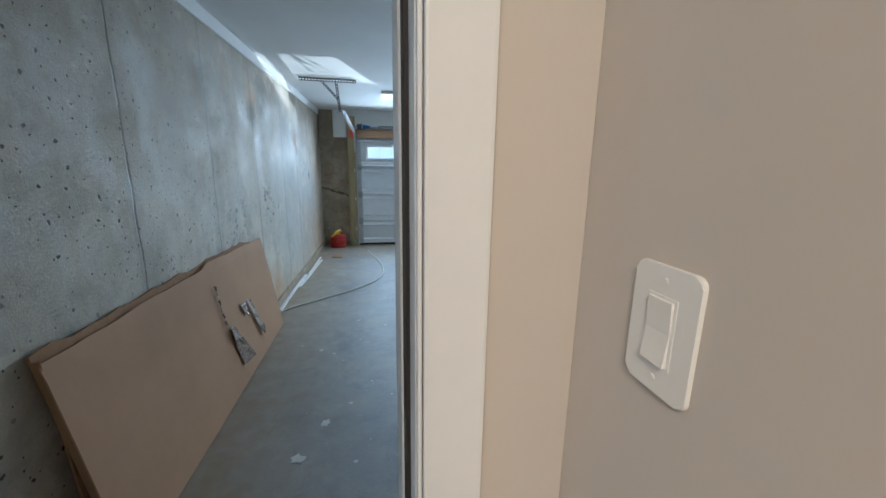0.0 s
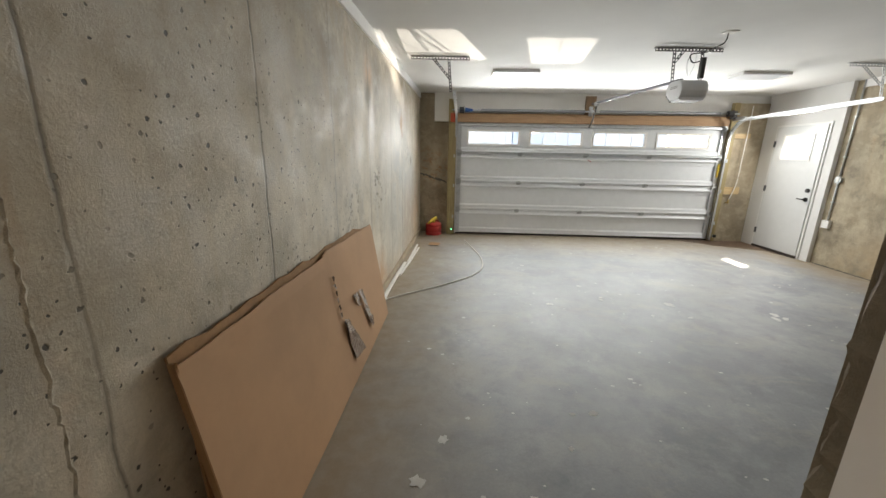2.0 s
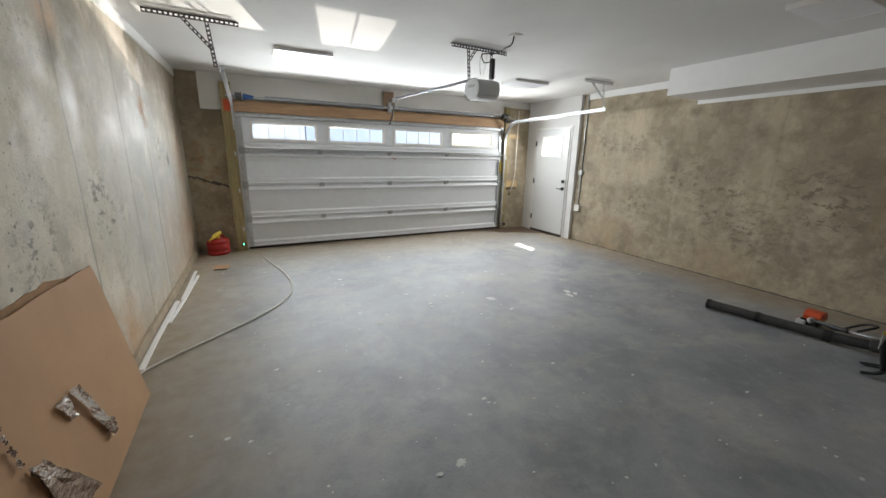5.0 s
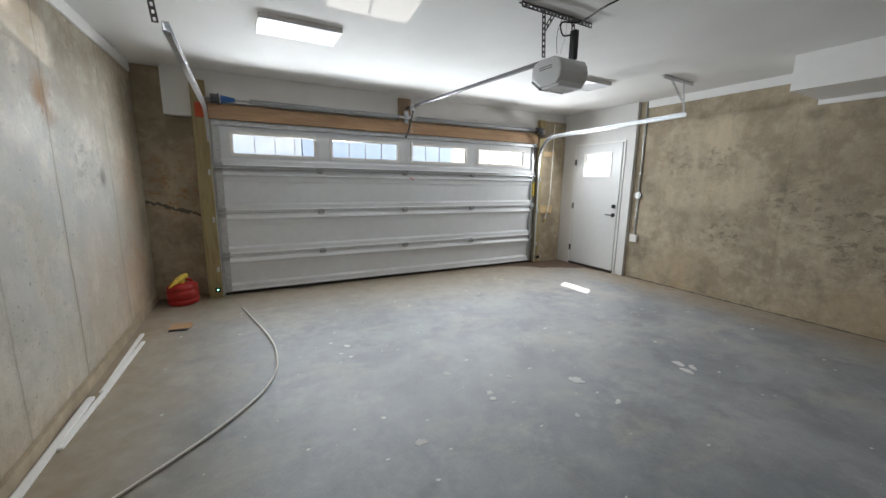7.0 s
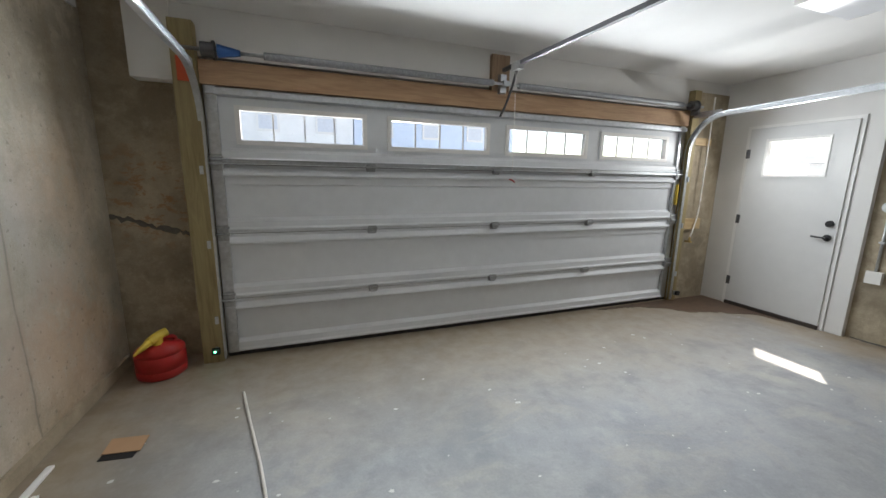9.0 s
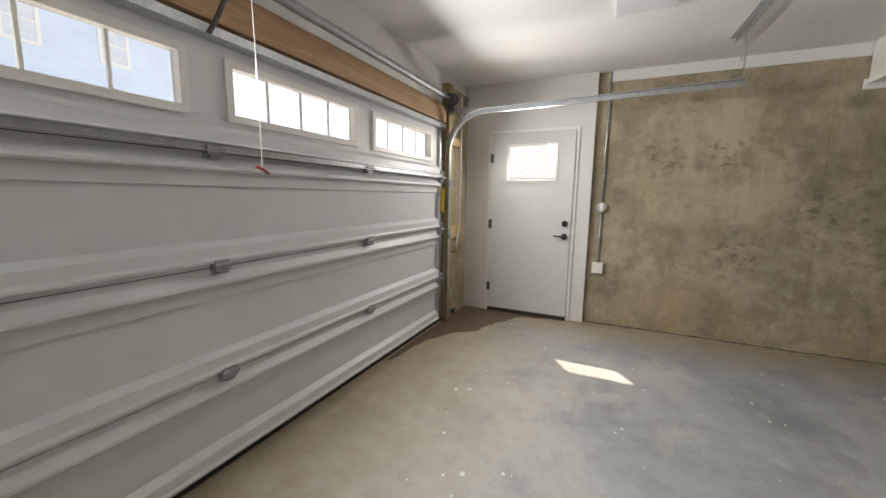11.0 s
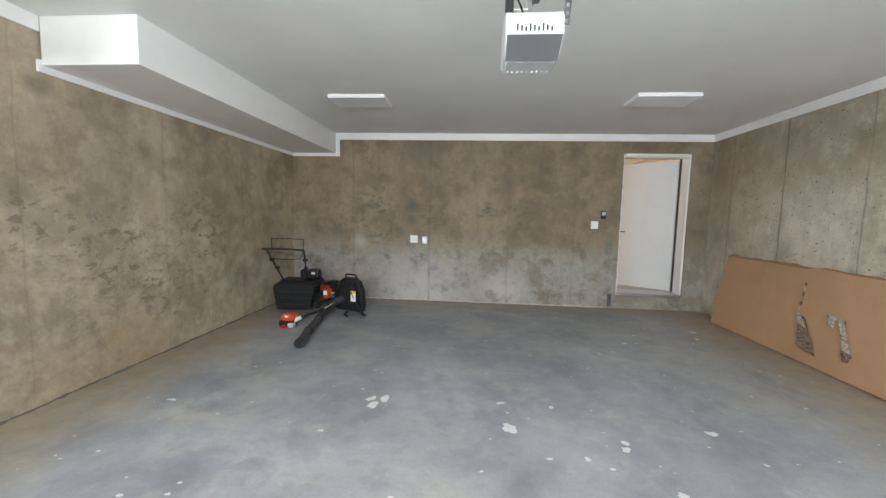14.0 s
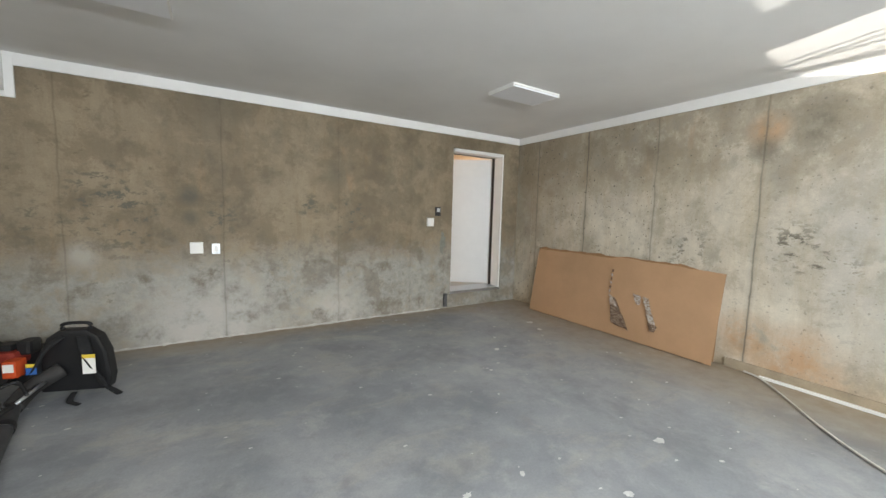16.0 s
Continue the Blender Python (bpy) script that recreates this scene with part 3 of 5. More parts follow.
def garage_door():
    root = thing("garage_door", (0, 0, 0), "closed white sectional garage door with four narrow windows", "garage door")
    X0, X1, Y = -0.17, 4.70, 7.34
    H = 0.533
    EX = 0.078
    for s in range(3):
        # lip, sloped step, flat face, shallow rib and lower lip of one pressed steel section
        base = s * H if s else 0.068
        top = (s + 1) * H
        low = [(base - 0.05, 0.004), (base - 0.03, 0.004), (base - 0.029, 0.032), (base - 0.023, 0.039), (base - 0.012, 0.039), (base, 0.030), (base + 0.045, 0.024), (base + 0.072, -0.010)]
        high = [(top - 0.205, -0.010), (top - 0.203, 0.004), (top - 0.139, 0.006), (top - 0.136, 0.032), (top - 0.128, 0.038), (top - 0.115, 0.036), (top - 0.078, 0.008), (top - 0.054, 0.004)]
        if not s:
            low = low[2:]
        prof = [(Y - p, z) for z, p in low + high]
        prof = [(Y + 0.05, prof[0][1])] + prof + [(Y + 0.05, prof[-1][1])]
        part("panel", prism_bm(prof, "x", X0 + EX, X1 - EX), PANEL_WHITE, root)
    z0, z1 = 3 * H + 0.12, 2.11
    low = [(-0.05, 0.004), (-0.03, 0.004), (-0.029, 0.032), (-0.023, 0.039), (-0.012, 0.039), (0.0, 0.030), (0.045, 0.024), (0.072, 0.0), (0.12, 0.0)]
    prof = [(Y + 0.05, 3 * H - 0.05)] + [(Y - p, 3 * H + z) for z, p in low] + [(Y + 0.05, 3 * H + 0.12)]
    part("panel", prism_bm(prof, "x", X0 + EX, X1 - EX), PANEL_WHITE, root)
    holes = [(0.042 + 1.157 * i, 0.967 + 1.157 * i) for i in range(4)]
    bm = bmesh.new()
    add_box(bm, X0 + EX, X1 - EX, Y, Y + 0.05, z0 + 0.0005, 1.727)
    add_box(bm, X0 + EX, X1 - EX, Y, Y + 0.05, 1.952, z1)
    last = X0 + EX
    for a, b in holes:
        add_box(bm, last, a, Y, Y + 0.05, 1.727, 1.952)
        last = b
    add_box(bm, last, X1 - EX, Y, Y + 0.05, 1.727, 1.952)
    part("panel", bm, PANEL_WHITE, root)
    for a, b in holes:
        win = part("window", frame_bm_x(a - 0.03, b + 0.03, 1.697, 1.982, a + 0.006, b - 0.006, 1.733, 1.946, Y - 0.016, Y + 0.02), TRIM_WHITE, root, bevel=0.002)
        bm = bmesh.new()
        for k in (1, 2, 3):
            c = a + (b - a) * k / 4
            add_box(bm, c - 0.006, c + 0.006, Y + 0.022, Y + 0.034, 1.727, 1.952)
        part("mullion", bm, TRIM_WHITE, win)
        g = part("pane", box_bm(a, b, Y + 0.036, Y + 0.040, 1.727, 1.952), GLASS, win)
        g.visible_shadow = False
    # steel struts along the seams and top
    prof = [(Y - 0.040, 1.548), (Y - 0.058, 1.547), (Y - 0.058, 1.552), (Y - 0.042, 1.556), (Y - 0.042, 1.578), (Y - 0.056, 1.583), (Y - 0.056, 1.588), (Y - 0.040, 1.588)]
    part("strut", prism_bm(prof, "x", X0 + 0.01, X1 - 0.01), GALV, root)
    for z in (1.528, 0.995, 0.462):
        part("seam_seal", box_bm(X0 + EX, X1 - EX, Y + 0.002, Y + 0.04, z + 0.0175, z + 0.0215), RUBBER, root)
    prof = [(Y - 0.002, 2.035), (Y - 0.055, 2.045), (Y - 0.055, 2.085), (Y - 0.002, 2.095)]
    part("strut", prism_bm(prof, "x", X0 + 0.01, X1 - 0.01), GALV, root)
    # end stiles and hinges
    for x0 in (X0, X1 - 0.08):
        for s in range(4):
            part("end_stile", box_bm(x0, x0 + 0.0775, Y - 0.030, Y + 0.05, s * H - 0.046 + 0.08 * (s == 0), (s + 1) * H - 0.054 + 0.03 * (s == 3)), GALV, root, bevel=0.001)
    for z in (1.6, 1.067, 0.533):
        for x in (1.02, 2.23, 3.40):
            bm = bmesh.new()
            add_box(bm, x - 0.038, x + 0.038, Y - 0.014, Y - 0.002, z - 0.12, z - 0.03)
            add_box(bm, x - 0.036, x + 0.036, Y - 0.046, Y - 0.0145, z - 0.066, z - 0.014)
            add_rod(bm, (x - 0.043, Y - 0.047, z - 0.038), (x + 0.043, Y - 0.047, z - 0.038), 0.009, 8)
            add_box(bm, x - 0.022, x + 0.022, Y - 0.05, Y - 0.014, z - 0.078, z - 0.068)
            for u in (-0.02, 0.02):
                add_rod(bm, (x + u, Y - 0.012, z - 0.10), (x + u, Y - 0.020, z - 0.10), 0.006, 6)
            part("hinge", bm, HINGE_STEEL, root)
        for x in (X0 + 0.04, X1 - 0.04):
            bm = bmesh.new()
            add_rod(bm, (x - 0.05, Y - 0.055, z - 0.05), (x + 0.05, Y - 0.055, z - 0.05), 0.012, 8)
            add_box(bm, x - 0.04, x + 0.04, Y - 0.045, Y - 0.0305, z - 0.10, z + 0.02)
            add_rod(bm, (x - 0.05, Y - 0.045, z), (x + 0.05, Y - 0.045, z), 0.009, 8)
            part("roller_hinge", bm, HINGE_STEEL, root)
    part("bottom_seal", box_bm(X0, X1, Y - 0.022, Y + 0.05, 0.002, 0.038), RUBBER, root, "black rubber bottom seal", bevel=0.004)


def frame_bm_x(x0, x1, z0, z1, ix0, ix1, iz0, iz1, y0, y1):
    """A rectangular frame standing along x."""
    bm = bmesh.new()
    add_box(bm, x0, x1, y0, y1, z0, iz0)
    add_box(bm, x0, x1, y0, y1, iz1, z1)
    add_box(bm, x0, ix0, y0, y1, iz0, iz1)
    add_box(bm, ix1, x1, y0, y1, iz0, iz1)
    return bm


def glass():
    m, nt, p = nodes_of("clear glass")
    p.inputs["Base Color"].default_value = (1, 1, 1, 1)
    p.inputs["Roughness"].default_value = 0.02
    p.inputs["Transmission Weight"].default_value = 1.0
    p.inputs["IOR"].default_value = 1.05
    return m


GLASS = glass()
garage_door()


def entry_door():
    X = 5.325
    bm = bmesh.new()
    for b in ((5.345, 5.6, 6.042, 6.077, 0.0, 2.108), (5.345, 5.6, 6.993, 7.028, 0.0, 2.108), (5.345, 5.42, 6.077, 6.993, 2.078, 2.108)):
        add_box(bm, *b)
    frame_ = tagged(part("entry_door_frame", bm, TRIM_WHITE), kind="structure")
    root = thing("entry_door", (5.36, 6.53, 0.0), "closed white steel entry door with a small upper window", "door")
    x0 = -0.03
    ya, yb = -0.452, 0.458
    wa, wb, wz0, wz1 = -0.26, 0.265, 1.56, 1.93
    bm = bmesh.new()
    add_box(bm, x0, x0 + 0.044, ya, yb, 0.045, wz0)
    add_box(bm, x0, x0 + 0.044, ya, yb, wz1, 2.074)
    add_box(bm, x0, x0 + 0.044, ya, wa, wz0, wz1)
    add_box(bm, x0, x0 + 0.044, wb, yb, wz0, wz1)
    part("leaf", bm, DOOR_WHITE, root)
    bm = bmesh.new()
    for a, b, c, d in ((wa - 0.02, wb + 0.02, wz0 - 0.02, wz0 + 0.006), (wa - 0.02, wb + 0.02, wz1 - 0.006, wz1 + 0.02), (wa - 0.02, wa + 0.006, wz0 + 0.006, wz1 - 0.006), (wb - 0.006, wb + 0.02, wz0 + 0.006, wz1 - 0.006)):
        add_box(bm, x0 - 0.008, x0 + 0.052, a, b, c, d)
    win = part("window", bm, TRIM_WHITE, root, bevel=0.002)
    g = part("pane", box_bm(x0 + 0.02, x0 + 0.024, wa, wb, wz0, wz1), GLASS, win)
    g.visible_shadow = False
    bm = bmesh.new()
    for c in (-0.2, 0.2):
        for z in (0.34, 1.38):
            add_box(bm, x0 - 0.0025, x0, c - 0.11, c + 0.11, z, z + 0.012)
    part("panel_moulding", bm, DOOR_WHITE, root)
    k = -0.39
    bm = bmesh.new()
    add_rod(bm, (x0, k, 0.945), (x0 - 0.016, k, 0.945), 0.033, 24)
    add_rod(bm, (x0 - 0.01, k, 0.945), (x0 - 0.055, k, 0.945), 0.012)
    add_rod(bm, (x0 - 0.05, k - 0.01, 0.945), (x0 - 0.05, k + 0.11, 0.95), 0.009)
    part("lever", bm, BLACK, root, "black lever handle")
    bm = bmesh.new()
    add_rod(bm, (x0, k, 1.085), (x0 - 0.02, k, 1.085), 0.032, 24)
    add_box(bm, x0 - 0.035, x0 - 0.02, k - 0.018, k + 0.018, 1.08, 1.09)
    part("deadbolt", bm, BLACK, root, "black round deadbolt")
    for z in (0.30, 1.05, 1.80):
        bm = bmesh.new()
        add_rod(bm, (x0 - 0.006, yb + 0.006, z - 0.05), (x0 - 0.006, yb + 0.006, z + 0.05), 0.008, 8)
        add_box(bm, x0 - 0.003, x0, yb - 0.025, yb, z - 0.05, z + 0.05)
        part("hinge", bm, STEEL_DARK, root)
    part("threshold", box_bm(x0 - 0.01, 0.05, ya, yb, 0.001, 0.04), BROWN_SEAL, root, "dark threshold strip", bevel=0.003)
entry_door()

# ---- outside ----
GROUND = plain("pale driveway concrete", (0.62, 0.61, 0.58), 0.85, vary=0.12, scale=0.8)
tagged(part("ground", box_bm(-900, 900, 7.461, 1500, -0.6, -0.02), GROUND), kind="structure")
tagged(part("ground", box_bm(5.701, 900, -900, 7.46, -0.6, -0.02), GROUND), kind="structure")


def siding_material(name, colour):
    return plain(name, colour, 0.6, vary=0.05, scale=1.0)


def house(x, y, rz, width, depth, height, wall_mat, label):
    root = thing("neighbour_house", (x, y, -0.02), label, "house", rz=rz)
    bm = bmesh.new()
    n = int(height / 0.18)
    add_box(bm, -width / 2, width / 2, 0.03, depth, 0, height)
    for i in range(n):
        z = i * 0.18
        vs = [bm.verts.new(p) for p in ((-width / 2, 0.0, z), (width / 2, 0.0, z), (width / 2, 0.022, z + 0.18), (-width / 2, 0.022, z + 0.18))]
        bm.faces.new(vs)
        vs = [bm.verts.new(p) for p in ((-width / 2, 0.0, z), (width / 2, 0.0, z), (width / 2, 0.03, z), (-width / 2, 0.03, z))]
        bm.faces.new(vs)
    part("wall", bm, wall_mat, root)
    bm = prism_bm([(-0.4, height - 0.05), (depth / 2, height + 2.2), (depth + 0.4, height - 0.05)], "x", -width / 2 - 0.3, width / 2 + 0.3)
    part("roof", bm, ROOF, root)
    for i in range(int(width // 2.6)):
        for zc in (1.5, 4.3, 7.0):
            cx = -width / 2 + 1.5 + i * 2.6
            if zc + 0.9 > height:
                continue
            bm = bmesh.new()
            for a, b, c, d in ((cx - 0.5, cx + 0.5, zc - 0.75, zc - 0.65), (cx - 0.5, cx + 0.5, zc + 0.65, zc + 0.75), (cx - 0.5, cx - 0.4, zc - 0.65, zc + 0.65), (cx + 0.4, cx + 0.5, zc - 0.65, zc + 0.65), (cx - 0.4, cx + 0.4, zc - 0.03, zc + 0.03)):
                add_box(bm, a, b, -0.05, 0.02, c, d)
            w = part("window", bm, TRIM_WHITE, root)
            part("pane", box_bm(cx - 0.4, cx + 0.4, -0.02, 0.01, zc - 0.65, zc + 0.65), WINDOW_DARK, w)


ROOF = plain("grey roof shingle", (0.42, 0.43, 0.45), 0.9, vary=0.08, scale=3)
WINDOW_DARK = plain("pale window glass", (0.66, 0.69, 0.74), 0.3, vary=0.05)
SIDING_WHITE = siding_material("white siding", (0.88, 0.88, 0.87))
SIDING_BLUE = siding_material("blue grey siding", (0.66, 0.74, 0.86))
house(-1.0, 24.0, 0, 8, 8, 8.6, SIDING_WHITE, "white siding house across the drive")
house(7.66, 24.04, 0, 9.2, 8, 8.6, SIDING_BLUE, "blue grey siding house across the drive")
house(21.0, 7.0, -90, 14, 8, 2.4, SIDING_WHITE, "white siding house beside the garage")
# unseen overhang and storey, added to keep the sun off the garage door windows
slab("shading_overhang", -1.5, 5.9, 7.701, 9.3, 2.75, 3.0, TRIM_WHITE)
slab("unseen_upper_wall", -1.5, 5.9, -3.6, 9.3, 3.001, 5.8, SIDING_WHITE)


# ---- garage fittings ----
slab("post_left", -0.335, -0.19, 7.24, 7.459, 0.0, 2.50, TIMBER, bevel=0.004)
slab("post_right", 4.715, 4.818, 7.26, 7.42, 0.0, 2.50, TIMBER, bevel=0.004)
slab("header_board", -0.185, 4.70, 7.285, 7.338, 2.105, 2.27, PINE, bevel=0.003)


slab("door_stop_left", -0.339, -0.12, 7.392, 7.458, -0.02, 2.299, TRIM_WHITE)
slab("door_stop_right", 4.64, 4.86, 7.425, 7.458, -0.02, 2.299, TRIM_WHITE)
slab("door_stop_top", -0.119, 4.639, 7.392, 7.458, 2.06, 2.299, TRIM_WHITE)


def crack(points, seed):
    rng = random.Random(seed)
    bm = bmesh.new()
    rows = []
    for a, b in zip(points, points[1:]):
        for k in range(6):
            t = k / 6
            c = Vector(a).lerp(Vector(b), t) + Vector((0, 0, rng.uniform(-0.012, 0.012)))
            w = rng.uniform(0.008, 0.028)
            rows.append((bm.verts.new(c + Vector((0, 0, w))), bm.verts.new(c + Vector((0, -0.006, 0))), bm.verts.new(c - Vector((0, 0, w)))))
    for p, q in zip(rows, rows[1:]):
        bm.faces.new((p[0], q[0], q[1], p[1]))
        bm.faces.new((p[1], q[1], q[2], p[2]))
    tagged(part("wall_crack", bm, MORTAR_DARK), kind="structure")


MORTAR_DARK = plain("dark joint mortar", (0.13, 0.12, 0.10), 0.9, vary=0.25, scale=20)
crack([(-0.88, 7.459, 1.16), (-0.75, 7.459, 1.12), (-0.6, 7.459, 1.06), (-0.45, 7.459, 1.03), (-0.34, 7.459, 0.98)], 3)


def ragged_foot(name, axis, a, b, wall, way, material, width, height, seed, gaps):
    """A broken bead of mortar where a wall meets the floor."""
    rng = random.Random(seed)
    bm = bmesh.new()
    rows, q = [], a
    while q < b:
        w = width * rng.uniform(0.3, 1.3) * (0.15 if rng.random() < gaps else 1.0)
        h = height * rng.uniform(0.4, 1.2)
        at = [(wall + way * 0.001, h), (wall + way * w * 0.5, h * 0.7), (wall + way * w, 0.0008)]
        rows.append([bm.verts.new((p, q, z) if axis == "y" else (q, p, z)) for p, z in at])
        q += rng.uniform(0.02, 0.06)
    for p, r in zip(rows, rows[1:]):
        for k in range(2):
            bm.faces.new((p[k], p[k + 1], r[k + 1], r[k]))
    tagged(part(name, bm, material), kind="structure")


ragged_foot("wall_foot", "y", 0.5, 5.88, 5.42, -1, MORTAR_DARK, 0.022, 0.012, 41, 0.1)
ragged_foot("wall_foot", "x", 0.45, 5.3, 0.36, 1, plain("pale lime bloom", (0.50, 0.48, 0.44), 0.9, vary=0.2, scale=14), 0.03, 0.02, 43, 0.35)


def form_joint():
    """Torn vertical ridge where two wall forms met."""
    rng = random.Random(31)
    bm = bmesh.new()
    rows = []
    z = 0.05
    while z < 1.75:
        y, w = 0.712 + rng.uniform(-0.006, 0.006), rng.uniform(0.003, 0.009) * (1.0 if z < 1.3 else 0.4)
        x = left_x(y)
        rows.append([bm.verts.new(p) for p in ((x - 0.002, y - w - 0.006, z), (x + rng.uniform(0.001, 0.005), y - w * 0.3, z), (x + rng.uniform(-0.004, 0.002), y + w * 0.4, z), (x - 0.002, y + w + 0.006, z))])
        z += rng.uniform(0.012, 0.03)
    for p, q in zip(rows, rows[1:]):
        for k in range(3):
            bm.faces.new((p[k], p[k + 1], q[k + 1], q[k]))
    tagged(part("form_joint", bm, JOINT_CEMENT), kind="structure")


JOINT_CEMENT = plain("rough joint cement", (0.40, 0.36, 0.29), 0.9, vary=0.35, scale=30, relief=0.5)
form_joint()


def sheet_frame(b0, b1, t0):
    """Axes of a leaning sheet: along the floor, up the slope, and out of its face."""
    u = (b1 - b0).normalized()
    n = u.cross(t0 - b0).normalized()
    if n.x < 0:
        n = -n
    v = n.cross(u).normalized()
    if v.z < 0:
        v = -v
    return u, v, n


def cardboard():
    root = thing("cardboard_carton", (0, 0, 0), "large flat brown cardboard carton with torn tape leaning on the wall", "cardboard box")
    b0 = Vector((-0.765, 0.93, 0.004))
    u, v, n = sheet_frame(b0, Vector((-0.765, 3.33, 0.004)), Vector((-0.922, 0.94, 0.935)))
    L, H = 2.47, 0.94
    rng = random.Random(4)

    def panel(name, s0, s1, w0, w1, out, thick, material, ragged, label=""):
        bm = bmesh.new()
        count = 26
        rows = []
        for k in range(count + 1):
            s = s0 + (s1 - s0) * k / count
            top = w1 + (rng.uniform(-ragged, ragged) if 0 < k < count else 0)
            col = []
            for w in (w0, top):
                for d in (out, out - thick):
                    col.append(bm.verts.new(b0 + u * s + v * w + n * (d + 0.003 * math.sin(k * 0.7))))
            rows.append(col)
        for a, b in zip(rows, rows[1:]):
            bm.faces.new((a[0], b[0], b[2], a[2]))
            bm.faces.new((a[1], a[3], b[3], b[1]))
            bm.faces.new((a[2], b[2], b[3], a[3]))
            bm.faces.new((a[0], a[1], b[1], b[0]))
        for a in (rows[0], rows[-1]):
            bm.faces.new((a[0], a[2], a[3], a[1]))
        return part(name, bm, material, root, label)

    def face(name, s0, s1, tops, lift, label):
        """A sheet with a bent top edge and a soft diagonal crease."""
        bm = bmesh.new()
        count, rise = 30, 14
        grid = []
        for k in range(count + 1):
            s = s0 + (s1 - s0) * k / count
            top = tops[0] + (0.02 - 0.035 * (s - 1.29) if s > 1.29 else 0.0) + (rng.uniform(-0.007, 0.005) if 0 < k < count else 0)
            col = []
            for j in range(rise + 1):
                w = 0.008 + (top - 0.008) * j / rise
                out = lift + 0.004 * math.sin(s * 2.3 + 0.5) * math.sin(w * 3.2)
                out += 0.0025 * (s > 1.29)
                out -= 0.10 * max(0.0, w - 0.86)
                out -= 0.022 * max(0.0, min(0.3, (1.24 - s) * 0.9 - (0.93 - w) * 0.42))
                col.append([bm.verts.new(b0 + u * s + v * w + n * (out - d)) for d in (0.0, 0.006)])
            grid.append(col)
        for a, b in zip(grid, grid[1:]):
            for j in range(rise):
                bm.faces.new((a[j][0], b[j][0], b[j + 1][0], a[j + 1][0]))
                bm.faces.new((a[j][1], a[j + 1][1], b[j + 1][1], b[j][1]))
            bm.faces.new((a[rise][0], b[rise][0], b[rise][1], a[rise][1]))
            bm.faces.new((a[0][0], a[0][1], b[0][1], b[0][0]))
        for a in (grid[0], grid[-1]):
            for j in range(rise):
                bm.faces.new((a[j][0], a[j + 1][0], a[j + 1][1], a[j][1]))
        part(name, bm, CARD, root, label)

    face("front_sheet", 0.045, L, (0.925,), 0.0, "")
    part("rear_sheet", prism_bm([(-0.945, 0.86), (-0.937, 0.86), (-0.885, 0.012), (-0.893, 0.012)], "y", 1.0, 3.37), CARD_EDGE, root, "darker rear cardboard sheet")
    panel("inner_sheet", 0.065, L - 0.02, 0.002, H - 0.09, -0.013, 0.012, CARD_EDGE, 0.006, "darker inner cardboard layers")
    panel("back_sheet", 0.055, L - 0.05, 0.008, H + 0.014, -0.034, 0.010, CARD_EDGE, 0.012)
    panel("end_flap", 0.045, 0.057, 0.006, H - 0.004, -0.0125, 0.02, CARD_EDGE, 0.0)

    def tape(points, out, material):
        bm = bmesh.new()
        count = 9
        (a0, a1), (c0, c1) = points
        grid = []
        for i in range(count + 1):
            t = i / count
            row = []
            for j in range(5):
                q = j / 4
                p0 = Vector(a0).lerp(Vector(a1), q)
                p1 = Vector(c0).lerp(Vector(c1), q)
                p = p0.lerp(p1, t) + Vector((rng.uniform(-0.006, 0.006), rng.uniform(-0.006, 0.006)))
                row.append(bm.verts.new(b0 + u * p.x + v * p.y + n * (out - 0.007 + rng.uniform(0.002, 0.012))))
            grid.append(row)
        for r0, r1 in zip(grid, grid[1:]):
            for j in range(4):
                bm.faces.new((r0[j], r0[j + 1], r1[j + 1], r1[j]))
        part("tape", bm, material, root, "crinkled shiny packing tape")

    tape([((1.72, 0.53), (1.79, 0.52)), ((1.84, 0.22), (1.92, 0.20))], 0.018, TAPE)
    tape([((1.60, 0.54), (1.70, 0.53)), ((1.65, 0.43), (1.70, 0.42))], 0.016, TAPE)
    tape([((1.82, 0.26), (1.93, 0.24)), ((1.86, 0.17), (1.90, 0.17))], 0.022, TAPE_DARK)
    for k in range(6):
        w = 0.785 - 0.05 * k
        tape([((1.292, w), (1.312, w)), ((1.297, w - 0.034), (1.318, w - 0.034))], 0.014, TAPE if k % 2 else TAPE_DARK)
    tape([((1.32, 0.46), (1.39, 0.45)), ((1.38, 0.15), (1.62, 0.11))], 0.016, TAPE_DARK)
    tape([((1.31, 0.48), (1.36, 0.46)), ((1.34, 0.37), (1.45, 0.34))], 0.026, TAPE)


def torn_tape(name, light, dark, edge):
    m, nt, p = nodes_of(name)
    vec = coords(nt, (1, 0.7, 2.6))
    n1 = noise_tex(nt, vec, 30, 5, 0.6, 1.5)
    nt.links.new(ramp(nt, n1, [(edge - 0.03, dark), (edge + 0.03, light)]), p.inputs["Base Color"])
    nt.links.new(ramp(nt, n1, [(edge - 0.03, 0.7), (edge + 0.03, 0.18)]), p.inputs["Roughness"])
    p.inputs["Metallic"].default_value = 0.15
    return m


TAPE = torn_tape("silvery packing tape", (0.58, 0.53, 0.48), (0.26, 0.16, 0.10), 0.49)
TAPE_DARK = torn_tape("torn brown tape", (0.38, 0.29, 0.22), (0.13, 0.075, 0.045), 0.53)
cardboard()


